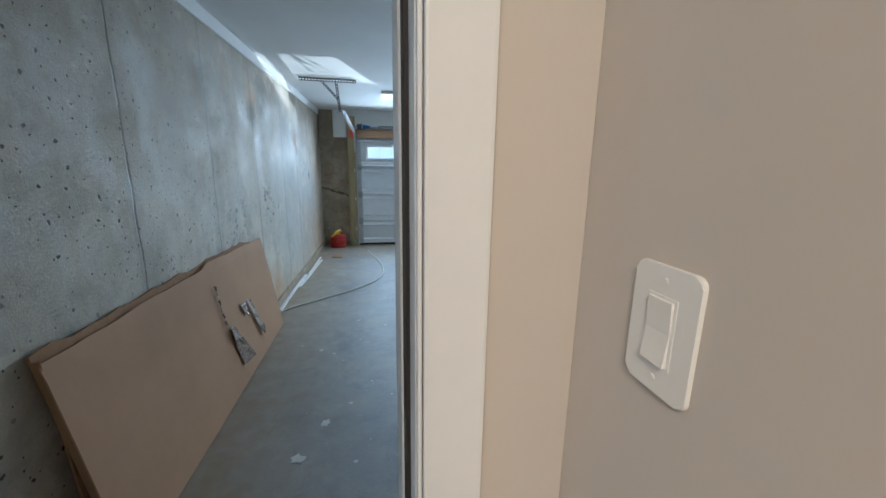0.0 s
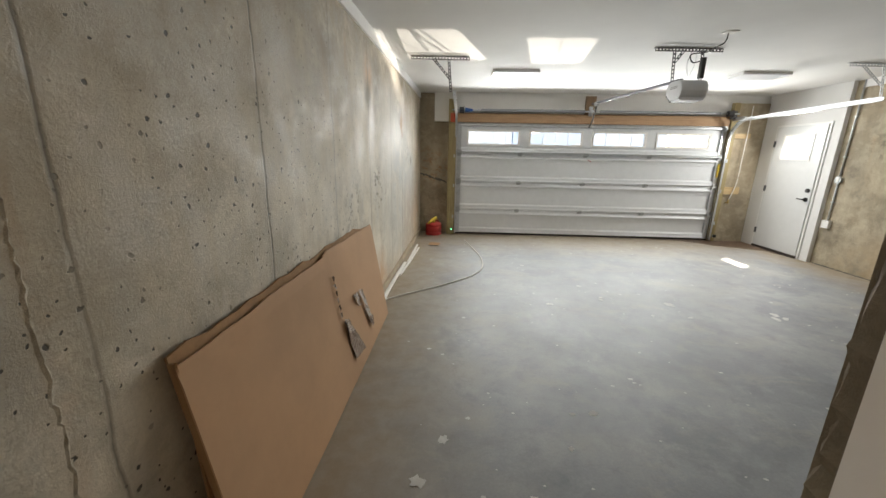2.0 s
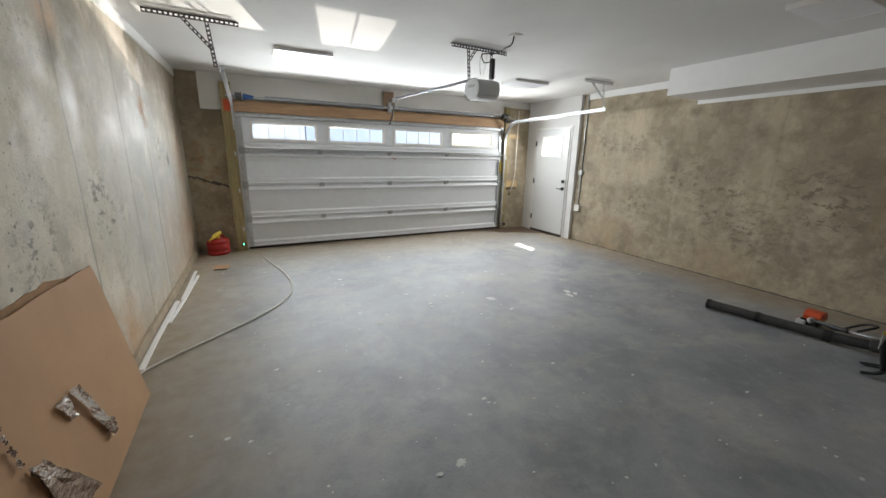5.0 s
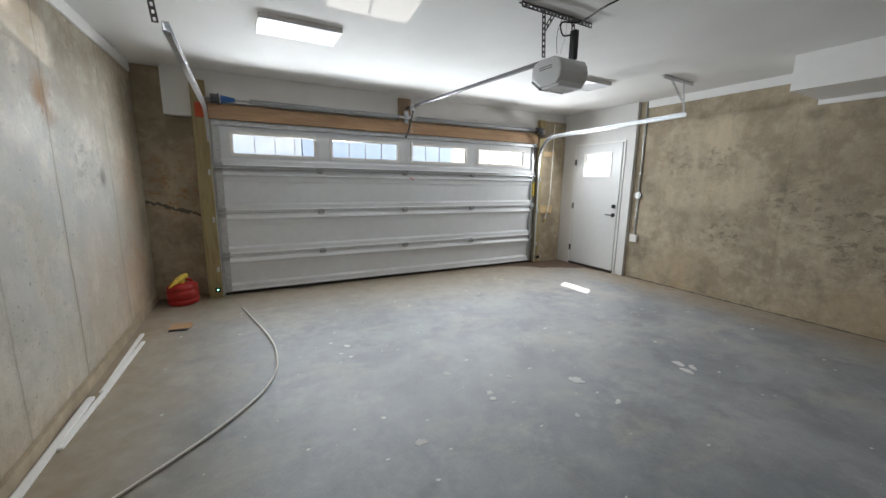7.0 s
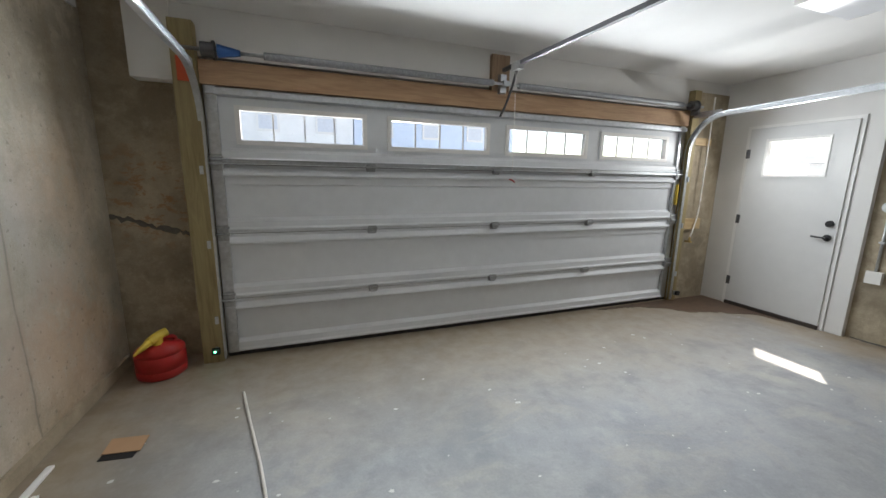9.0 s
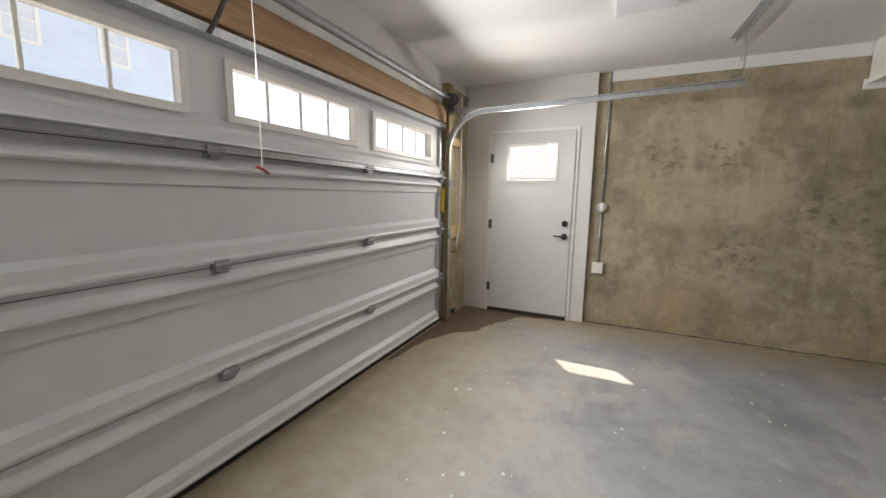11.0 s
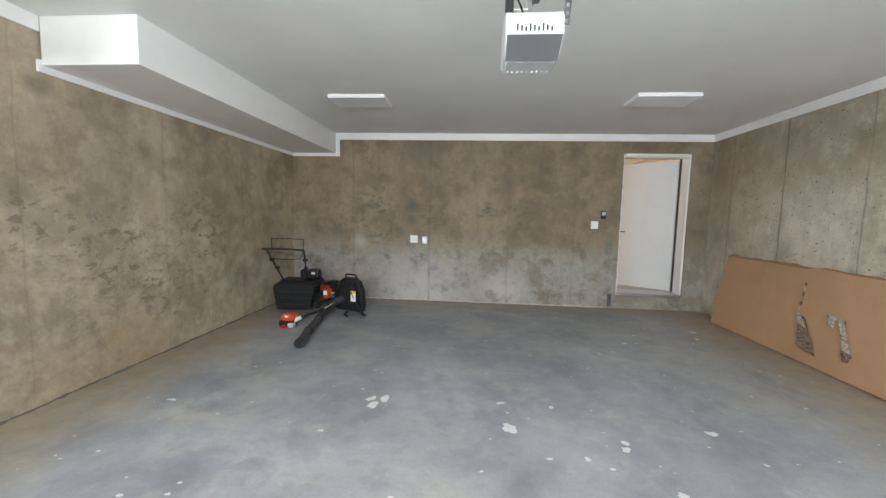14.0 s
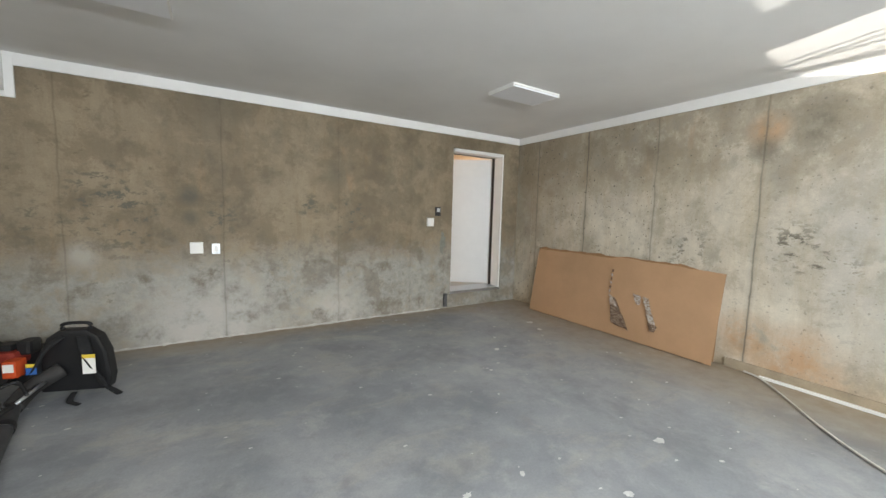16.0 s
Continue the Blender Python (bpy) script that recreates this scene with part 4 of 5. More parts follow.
def ceiling_lamp(cx, y0):
    root = thing("ceiling_light", (cx, y0, CEIL), "white flat rectangular ceiling light, off", "ceiling light", "ceiling lights")
    part("housing", box_bm(-0.305, 0.305, -0.185, 0.185, -0.018, 0.0), TRIM_WHITE, root, bevel=0.003)
    part("diffuser", box_bm(-0.298, 0.298, -0.178, 0.178, -0.034, -0.0185), DIFFUSER, root, bevel=0.006)
    for x in (-0.3, 0.3):
        part("end_cap", box_bm(x - 0.006, x + 0.006, -0.182, 0.182, -0.037, -0.0005), TRIM_WHITE, root, bevel=0.002)


DIFFUSER = plain("white lamp diffuser", (0.82, 0.83, 0.86), 0.35, vary=0.01)
for cx, y0 in ((0.605, 5.56), (0.587, 2.09), (3.77, 2.08), (3.79, 5.56)):
    ceiling_lamp(cx, y0)


def punched_bm(a, b, side, width, thick=0.003, pitch=0.034):
    """A punched steel strip from a to b; side is the direction of its width."""
    a, b = Vector(a), Vector(b)
    d = (b - a)
    length = d.length
    d.normalize()
    side = Vector(side)
    side = (side - d * side.dot(d)).normalized()
    nrm = d.cross(side)
    bm = bmesh.new()
    m = Matrix((
        (d.x, side.x, nrm.x, a.x), (d.y, side.y, nrm.y, a.y), (d.z, side.z, nrm.z, a.z), (0, 0, 0, 1)))
    h = width / 2
    add_box(bm, 0, length, -h, -h * 0.42, 0, thick, m)
    add_box(bm, 0, length, h * 0.42, h, 0, thick, m)
    count = max(1, int(length / pitch))
    for i in range(count + 1):
        s = length * i / count
        add_box(bm, max(0, s - 0.008), min(length, s + 0.008), -h * 0.42, h * 0.42, 0, thick, m)
    return bm


def rail_track(x, sgn, yend, label):
    """Door track: upright channel, bend and level run."""
    root = thing("garage_door_track", (x, 0, 0), label, "garage door track", "garage door tracks")
    pts = [(7.27, 0.02), (7.27, 1.80)]
    for k in range(1, 9):
        a = math.radians(90 * k / 8)
        pts.append((6.90 + 0.37 * math.cos(a), 1.80 + 0.37 * math.sin(a) + 0.03 * k / 8))
    pts.append((yend, 2.245))
    bm = bmesh.new()
    prof = [(-0.004, -0.026), (0.03, -0.026), (0.03, -0.020), (0.0, -0.020), (0.0, 0.020), (0.03, 0.020), (0.03, 0.026), (-0.004, 0.026)]
    rings = []
    for i, (y, z) in enumerate(pts):
        y0, z0 = pts[max(i - 1, 0)]
        y1, z1 = pts[min(i + 1, len(pts) - 1)]
        d = Vector((0, y1 - y0, z1 - z0)).normalized()
        nn = Vector((0, -d.z, d.y))
        rings.append([bm.verts.new(Vector((sgn * u, y, z)) + nn * w) for u, w in prof])
    for p, q in zip(rings, rings[1:]):
        for k in range(len(prof)):
            j = (k + 1) % len(prof)
            bm.faces.new((p[k], p[j], q[j], q[k]))
    bm.faces.new(rings[0])
    bm.faces.new(rings[-1][::-1])
    part("track", bm, GALV, root)
    for z in (0.35, 0.95, 1.5):
        bm = bmesh.new()
        add_box(bm, -0.012 * sgn - 0.012, -0.012 * sgn + 0.012, 7.23, 7.30, z - 0.03, z + 0.03)
        part("track_bracket", bm, GALV, root, bevel=0.002)
    bm = box_bm(-0.005, 0.0, 6.95, 7.27, 2.19, 2.25)
    part("tie_plate", bm, GALV, root)
    return root


def hanger(x0, x1, y, z_end, x_end, label, material, diag_from, yb):
    root = thing("track_hanger", (0, 0, 0), label, "ceiling hanger", "track hangers")
    zt = CEIL - 0.001
    part("ceiling_bar", punched_bm((x0, y, zt - 0.02), (x1, y + 0.03, zt - 0.02), (0, 0, 1), 0.038), material, root)
    part("ceiling_bar_flange", punched_bm((x0, y + 0.02, zt - 0.003), (x1, y + 0.05, zt - 0.003), (0, 1, 0), 0.036), material, root)
    part("upright_strap", punched_bm((x_end - 0.03, y + 0.012, zt - 0.035), (x_end, yb, z_end), (1, 0, 0), 0.032), material, root)
    part("brace_strap", punched_bm((diag_from, y + 0.008, zt - 0.03), (x_end - 0.005, y + 0.02, z_end + 0.13), (1, 0, 0), 0.03), material, root)


rail_track(-0.205, 1, 4.78, "galvanised steel door track beside the timber post")
rail_track(4.735, -1, 4.83, "galvanised steel door track beside the pine post")
hanger(-0.704, -0.025, 4.72, 2.25, -0.235, "dark punched steel hanger holding the door track", STEEL_DARK, -0.44, 4.77)
hanger(4.29, 4.90, 4.86, 2.27, 4.715, "grey punched steel hanger under the ceiling holding the door track", GALV, 4.45, 4.85)


def torsion_spring():
    root = thing("torsion_bar", (0, 0, 0), "steel torsion bar above the garage door with drums at both ends", "garage door spring")
    y, z = 7.20, 2.31
    bm = bmesh.new()
    add_rod(bm, (-0.27, y, z), (4.78, y, z), 0.0127, 16)
    part("shaft", bm, GALV, root, smooth=True)
    for x0, x1 in ((0.25, 2.10), (2.36, 4.45)):
        bm = tube_bm([(x0, y, z), ((x0 + x1) / 2, y, z), (x1, y, z)], 0.027, 16, 60)
        part("spring", bm, SPRING, root, smooth=True)
    for x, colour, lab in ((-0.10, STEEL_DARK, ""), (4.62, STEEL_DARK, "")):
        bm = bmesh.new()
        add_rod(bm, (x - 0.04, y, z), (x + 0.03, y, z), 0.05, 24)
        add_rod(bm, (x + 0.03, y, z), (x + 0.045, y, z), 0.062, 24)
        part("cable_drum", bm, colour, root, lab)
    bm = bmesh.new()
    add_rod(bm, (-0.04, y, z), (0.10, y, z), 0.045, 16, 0.02)
    part("winding_cone", bm, BLUE, root, "blue winding cone")
    part("end_bracket", box_bm(-0.30, -0.215, 7.215, 7.236, 2.10, 2.26), ORANGE, root, "red end bearing plate", bevel=0.003)
    part("end_bracket", box_bm(4.66, 4.76, 7.215, 7.255, 2.22, 2.36), STEEL_DARK, root, bevel=0.003)
    bm = bmesh.new()
    add_box(bm, 2.19, 2.25, 7.23, 7.28, 2.24, 2.40)
    add_box(bm, 2.19, 2.25, 7.17, 7.24, 2.29, 2.335)
    part("centre_bracket", bm, GALV, root, bevel=0.003)


SPRING = plain("coiled grey spring steel", (0.33, 0.34, 0.36), 0.45, 0.6, vary=0.25, scale=60, relief=0.5)
torsion_spring()
slab("spring_block", 2.13, 2.31, 7.285, 7.338, 2.272, 2.58, wood_material("dark pine block", (0.33, 0.22, 0.13), (0.24, 0.15, 0.09)), bevel=0.003)


def opener():
    root = thing("garage_door_opener", (2.235, 4.3, 2.115), "light grey garage door opener hanging from punched steel under the ceiling", "garage door opener")
    prof = [(-0.125, 0.045), (-0.138, 0.095), (-0.130, 0.145), (-0.105, 0.182), (-0.06, 0.200), (0.08, 0.205), (0.135, 0.190), (0.162, 0.160), (0.168, 0.085), (0.07, 0.012), (-0.095, 0.012)]
    part("body", prism_bm(prof, "x", -0.132, 0.132), OPENER_SHELL, root, bevel=0.02, segments=4, smooth=False)
    for k in range(9):
        x = -0.075 + k * 0.019
        part("vent_slot", box_bm(x - 0.004, x + 0.004, 0.163, 0.1692, 0.092, 0.112 + 0.006 * (k % 3)), BLACK, root)
    bm = prism_bm([(0.155, 0.080), (0.07, 0.014), (0.082, -0.004), (0.180, 0.072)], "x", -0.122, 0.122)
    part("lower_panel", bm, DARK_LENS, root, "dark grey lower panel")
    bm = prism_bm([(-0.12, 0.03), (-0.10, 0.002), (0.065, -0.004), (0.070, 0.012), (-0.09, 0.013)], "x", -0.115, 0.115)
    part("lamp_lens", bm, DIFFUSER, root, bevel=0.003)
    for k in range(9):
        part("lens_rib", tube_bm([(-0.10 + 0.025 * k, -0.118, 0.03), (-0.10 + 0.025 * k, -0.10, 0.006), (-0.10 + 0.025 * k, -0.06, -0.001)], 0.003, 6, 3), DIFFUSER, root)
    for z in (0.125, 0.14):
        part("badge", box_bm(-0.1335, -0.1315, -0.05, 0.08, z, z + 0.006), DARK_LENS, root)
    bm = bmesh.new()
    d0, d1 = Vector((0, 0.14, 0.235)), Vector((-0.02, 2.96, 0.33))
    add_box(bm, -0.016, 0.016, 0, (d1 - d0).length, -0.014, 0.014, Matrix.Translation(d0) @ Euler((math.atan2(d1.z - d0.z, d1.y - d0.y), 0, 0)).to_matrix().to_4x4())
    part("rail", bm, RAIL_DARK, root)
    part("trolley", box_bm(-0.03, 0.02, 2.66, 2.78, 0.27, 0.335), GREY_PLASTIC, root, bevel=0.006)
    part("door_arm", tube_bm([(0.0, 2.72, 0.30), (0.005, 2.80, 0.17), (0.0, 2.90, 0.02), (-0.005, 2.985, -0.07)], 0.013, 8, 5, flat=0.4), STEEL_DARK, root, smooth=True)
    for x, a in ((-0.19, (0, 0, 1)), (0.09, (0, 0, 1))):
        part("hanging_strap", punched_bm((x + 0.02, 0.0, 0.195), (x, 0.0, 0.49), (1, 0, 0), 0.032), STEEL_DARK, root)
    part("brace_strap", punched_bm((-0.165, 0.012, 0.38), (-0.09, 0.012, 0.49), (1, 0, 0), 0.03), STEEL_DARK, root)
    part("ceiling_bar", punched_bm((-0.385, 0.0, 0.495), (0.30, 0.02, 0.495), (0, 0, 1), 0.036), STEEL_DARK, root)
    part("ceiling_bar_flange", punched_bm((-0.385, 0.018, 0.512), (0.30, 0.038, 0.512), (0, 1, 0), 0.036), STEEL_DARK, root)
    part("side_sleeve", box_bm(0.085, 0.125, -0.03, 0.02, 0.22, 0.42), BLACK, root, "black cable sleeve", bevel=0.006)
    part("power_cord", tube_bm([(0.11, 0.0, 0.40), (0.02, 0.02, 0.38), (-0.02, 0.0, 0.45), (0.10, -0.05, 0.46), (0.0, -0.35, 0.43), (0.0, -0.47, 0.44), (0.0, -0.50, 0.505)], 0.006, 6, 8), BLACK, root, smooth=True)
    part("thin_wire", tube_bm([(0.0, 0.05, 0.26), (-0.03, 0.03, 0.38), (-0.01, 0.0, 0.50)], 0.002, 5, 6), BLACK, root)
    part("thin_wire", tube_bm([(0.02, 0.04, 0.26), (0.05, 0.03, 0.38), (0.03, 0.0, 0.50)], 0.002, 5, 6), GREY_PLASTIC, root)
    part("plug_plate", box_bm(-0.04, 0.06, -0.55, -0.46, 0.507, 0.5145), PLATE, root, "white ceiling socket plate", bevel=0.002)


RAIL_DARK = plain("dull steel rail", (0.11, 0.11, 0.12), 0.5, 0.5, vary=0.15, scale=25)
opener()


def release_cord():
    root = thing("release_cord", (2.19, 6.95, 2.30), "thin pale emergency release cord with a small red handle", "pull cord")
    part("cord", tube_bm([(0, 0.02, 0.06), (0.003, 0.01, -0.4), (0, 0, -0.83)], 0.0018, 6, 4), PLATE, root)
    part("handle", tube_bm([(-0.028, 0, -0.83), (0, 0, -0.838), (0.028, 0, -0.855)], 0.006, 8, 4), RED, root, "red handle", smooth=True)
release_cord()


def photo_eye(x, green):
    root = thing("safety_sensor", (x, 7.215, 0.0), "small black garage door safety sensor near the floor", "sensor", "safety sensors")
    part("bracket", box_bm(-0.012, 0.012, 0.0, 0.035, 0.08, 0.13), GALV, root, bevel=0.002)
    part("case", box_bm(-0.028, 0.028, -0.03, 0.0, 0.085, 0.135), BLACK, root, bevel=0.006)
    if green:
        bm = bmesh.new()
        bmesh.ops.create_uvsphere(bm, u_segments=10, v_segments=6, radius=0.008, matrix=Matrix.Translation((-0.005, -0.034, 0.112)))
        part("indicator", bm, GREEN_LED, root, "lit green indicator", smooth=True)


def led():
    m, nt, p = nodes_of("green indicator light")
    p.inputs["Base Color"].default_value = (0.1, 0.8, 0.4, 1)
    p.inputs["Emission Color"].default_value = (0.15, 1.0, 0.5, 1)
    p.inputs["Emission Strength"].default_value = 6
    return m


GREEN_LED = led()
photo_eye(-0.235, True)
photo_eye(4.77, False)
bm = box_bm(4.655, 4.675, 7.285, 7.315, 1.20, 1.44)
tagged(part("warning_tag", bm, YELLOW, bevel=0.002), "narrow yellow warning label on the door edge", "label")

# blocking and tap pipe on the right return
for z0, z1 in ((1.90, 1.985), (0.90, 1.03)):
    tagged(part("wood_block", box_bm(4.822, 5.10, 7.27, 7.308, z0, z1), PINE_BLOCK, bevel=0.003), "short pine block fixed across the concrete return", "wood block", "pine blocks")


def tap_pipe():
    root = thing("water_pipe", (4.98, 7.25, 0.0), "thin white water pipe with a small brass tap on the concrete", "pipe")
    part("pipe", tube_bm([(0.05, 0.0, 2.45), (0.045, 0, 2.0), (0.04, 0, 1.5), (0.03, 0, 1.1), (-0.05, 0, 0.80)], 0.008, 8, 5), PLATE, root, smooth=True)
    bm = bmesh.new()
    add_rod(bm, (-0.05, 0, 0.80), (-0.06, 0, 0.74), 0.012, 10)
    add_rod(bm, (-0.06, -0.03, 0.745), (-0.06, 0.05, 0.745), 0.011, 10)
    part("tap", bm, BRASS, root, "small brass tap")


BRASS = plain("brass", (0.55, 0.40, 0.16), 0.35, 0.9)
tap_pipe()


def conduit():
    root = thing("electrical_conduit", (5.405, 5.785, 0.0), "thin grey metal conduit running down the wall to a socket", "conduit")
    bm = bmesh.new()
    add_rod(bm, (0, 0.0, 1.33), (-0.002, 0.0, 2.628), 0.011, 12)
    part("pipe", bm, GALV, root, smooth=True)
    bm = bmesh.new()
    add_rod(bm, (0, 0.0, 0.68), (0, 0.0, 1.23), 0.011, 12)
    part("pipe", bm, GALV, root, smooth=True)
    for z in (0.95, 1.6, 2.15):
        part("clip", box_bm(-0.014, 0.014, -0.022, 0.022, z - 0.008, z + 0.008), GALV, root, bevel=0.002)
    bm = bmesh.new()
    add_rod(bm, (-0.02, 0, 1.275), (0.014, 0, 1.275), 0.05, 24)
    part("switch_box", bm, GALV, root, "grey round junction box")
    part("switch", box_bm(-0.026, -0.018, -0.018, 0.018, 1.24, 1.31), PLATE, root, bevel=0.002)
    part("socket_box", box_bm(-0.03, 0.014, -0.055, 0.055, 0.565, 0.68), PLATE, root, "white square socket cover", bevel=0.004)
conduit()


def wall_plate(name, x, z, w, h, depth, material, label, category, extra=None):
    root = thing(name, (x, 0.361, z), label, category)
    part("plate", box_bm(-w / 2, w / 2, 0, depth, -h / 2, h / 2), material, root, bevel=0.003)
    if extra == "keypad":
        part("face", box_bm(-w * 0.33, w * 0.33, depth, depth + 0.004, -h * 0.05, h * 0.36), GREY_PLASTIC, root)
        part("button", box_bm(-w * 0.3, w * 0.3, depth, depth + 0.005, -h * 0.38, -h * 0.12), BLACK, root, bevel=0.001)
    elif extra == "toggle":
        part("toggle", box_bm(-w * 0.2, w * 0.2, depth, depth + 0.006, -h * 0.3, h * 0.3), PLATE, root, bevel=0.002)
    return root


wall_plate("socket_cover", 3.425, 0.988, 0.115, 0.115, 0.045, PLATE, "white square socket cover on the concrete wall", "socket", "toggle")
wall_plate("switch_box", 3.255, 0.975, 0.075, 0.105, 0.05, GALV, "grey metal switch box beside the white socket cover", "switch", "toggle")
wall_plate("light_switch", 0.653, 1.278, 0.095, 0.115, 0.04, PLATE, "white light switch beside the house door", "light switch", "toggle")
wall_plate("opener_keypad", 0.529, 1.432, 0.075, 0.125, 0.03, BLACK, "black garage door control panel beside the house door", "control panel", "keypad")
tagged(part("dark_bracket", box_bm(0.345, 0.395, 0.361, 0.40, 0.03, 0.225), STEEL_DARK, bevel=0.004), "dark metal bracket on the concrete below the door frame", "bracket")


def hall_switch():
    root = thing("light_switch", (0.43, -0.130, 1.456), "white rocker light switch on the beige hall wall", "light switch")
    outline = []
    for cy, cz, first in ((0.026, 0.045, 0), (-0.026, 0.045, 90), (-0.026, -0.045, 180), (0.026, -0.045, 270)):
        for k in range(6):
            turn = radians(first + 18 * k)
            outline.append((cy + 0.008 * math.cos(turn), cz + 0.008 * math.sin(turn)))
    bm = prism_bm(outline, "x", -0.0045, 0.0)
    front = [e for e in bm.edges if all(abs(v.co.x + 0.0045) < 1e-5 for v in e.verts)]
    bmesh.ops.bevel(bm, geom=front, offset=0.0025, segments=3, affect="EDGES", profile=0.6)
    part("plate", bm, PLATE, root, "", smooth=False)
    part("rocker_frame", box_bm(-0.0052, -0.0045, -0.0155, 0.0155, -0.0295, 0.0295), PLATE, root, bevel=0.0006)
    bm = prism_bm([(-0.0052, -0.027), (-0.0088, -0.027), (-0.0062, 0.0), (-0.0078, 0.027), (-0.0052, 0.027)], "y", -0.0125, 0.0125)
    part("rocker", bm, PLATE, root, bevel=0.0005)
    for z in (-0.041, 0.041):
        bm = bmesh.new()
        add_rod(bm, (-0.0043, 0, z), (-0.0056, 0, z), 0.0028, 12)
        part("screw", bm, PLATE, root)
hall_switch()


def strike_plates():
    for z, h in ((1.20, 0.07), (1.06, 0.06)):
        tagged(part("strike_plate", box_bm(0.2375, 0.2398, 0.086, 0.112, z - h / 2, z + h / 2), STEEL_DARK, bevel=0.0005), "dark metal strike plate in the white door jamb", "strike plate")
strike_plates()


def gas_can():
    root = thing("gas_can", (-0.58, 7.16, 0.001), "red plastic fuel can with a yellow spout beside the timber post", "fuel can", rz=20)
    bm = bmesh.new()
    prof = [(0.135, 0.0), (0.145, 0.012), (0.148, 0.06), (0.143, 0.064), (0.148, 0.068), (0.148, 0.17), (0.143, 0.174), (0.148, 0.178), (0.145, 0.215), (0.12, 0.24), (0.06, 0.25), (0.045, 0.262), (0.0, 0.264)]
    seg = 32
    rings = []
    for r, z in prof:
        rings.append([bm.verts.new((r * math.cos(k * math.tau / seg) * (1.0 + 0.06 * math.cos(4 * k * math.tau / seg)), r * 0.85 * math.sin(k * math.tau / seg), z)) for k in range(seg)] if r else [bm.verts.new((0, 0, z))])
    for p, q in zip(rings, rings[1:]):
        for k in range(seg):
            j = (k + 1) % seg
            bm.faces.new((p[k], p[j], q[j], q[k]) if len(q) > 1 else (p[k], p[j], q[0]))
    bm.faces.new(rings[0][::-1])
    part("body", bm, RED, root, smooth=True)
    part("handle", tube_bm([(0.10, 0.02, 0.225), (0.09, 0.03, 0.265), (0.03, 0.03, 0.275), (-0.01, 0.02, 0.25)], 0.014, 10, 6), RED, root, smooth=True)
    bm = bmesh.new()
    add_rod(bm, (-0.01, -0.02, 0.25), (-0.01, -0.02, 0.30), 0.034, 16)
    part("collar", bm, YELLOW, root, "yellow collar")
    part("spout", tube_bm([(0.05, 0.0, 0.325), (0.0, -0.02, 0.315), (-0.06, -0.06, 0.29)], 0.032, 10, 5), YELLOW, root, "yellow spout", smooth=True)
    bm = bmesh.new()
    add_rod(bm, (-0.05, -0.055, 0.295), (-0.15, -0.115, 0.235), 0.03, 12, 0.008)
    part("spout_tip", bm, YELLOW, root, smooth=True)
gas_can()


def hose():
    root = thing("hose", (0, 0, 0), "thin pale grey hose lying in a loop on the floor", "hose")
    pts = [(0.017, 6.68, 0.012), (0.09, 6.35, 0.012), (0.192, 5.908, 0.012), (0.255, 5.55, 0.012), (0.267, 5.253, 0.012), (0.243, 5.0, 0.012), (0.17, 4.78, 0.012), (0.068, 4.616, 0.012), (-0.10, 4.42, 0.012), (-0.28, 4.25, 0.012), (-0.47, 4.09, 0.012), (-0.66, 3.93, 0.012), (-0.85, 3.75, 0.012), (-0.90, 3.62, 0.012)]
    part("tube", tube_bm(pts, 0.008, 10, 8), HOSE_MAT, root, smooth=True)
HOSE_MAT = plain("pale hose rubber", (0.62, 0.59, 0.54), 0.6, vary=0.08, scale=14)
hose()


def strip(name, pts, w, h, material, label):
    bm = bmesh.new()
    rings = []
    for i, (x, y, z) in enumerate(pts):
        a, b = Vector(pts[max(i - 1, 0)]), Vector(pts[min(i + 1, len(pts) - 1)])
        d = (b - a).normalized()
        s = Vector((d.y, -d.x, 0)).normalized()
        c = Vector((x, y, z))
        rings.append([bm.verts.new(c + s * u + Vector((0, 0, v))) for u, v in ((-w / 2, 0), (w / 2, 0), (w / 2, h * 0.5), (w * 0.15, h), (-w / 2, h))])
    for p, q in zip(rings, rings[1:]):
        for k in range(5):
            j = (k + 1) % 5
            bm.faces.new((p[k], p[j], q[j], q[k]))
    bm.faces.new(rings[0][::-1])
    bm.faces.new(rings[-1])
    tagged(part(name, bm, material), label, "trim strip", "trim strips on the floor")


strip("trim_strip", [(-0.80, 6.26, 0.002), (-0.815, 5.2, 0.002)], 0.035, 0.014, TRIM_WHITE, "narrow white plastic trim strip lying along the wall")
strip("trim_strip", [(-0.755, 6.05, 0.002), (-0.80, 5.15, 0.002), (-0.84, 4.6, 0.002)], 0.035, 0.014, TRIM_WHITE, "narrow white plastic trim strip lying along the wall")
strip("trim_strip", [(-0.845, 5.10, 0.018), (-0.868, 4.7, 0.004), (-0.882, 4.2, 0.002), (-0.886, 3.74, 0.002)], 0.045, 0.02, TRIM_WHITE, "white plastic trim strip with a torn end on the floor")


def floor_hole():
    root = thing("floor_flap", (-0.52, 6.27, 0.0), "small brown cardboard flap over a dark slot in the floor", "cardboard scrap", rz=-8)
    part("slot", box_bm(-0.08, 0.08, -0.045, 0.02, 0.0015, 0.004), BLACK, root, "dark slot")
    bm = box_bm(-0.085, 0.095, 0.0, 0.10, -0.002, 0.002)
    ob = part("flap", bm, CARD, root, bevel=0.001)
    ob.matrix_basis = Matrix.Translation((0.0, 0.0, 0.006)) @ Euler((radians(12), 0, 0)).to_matrix().to_4x4()
floor_hole()


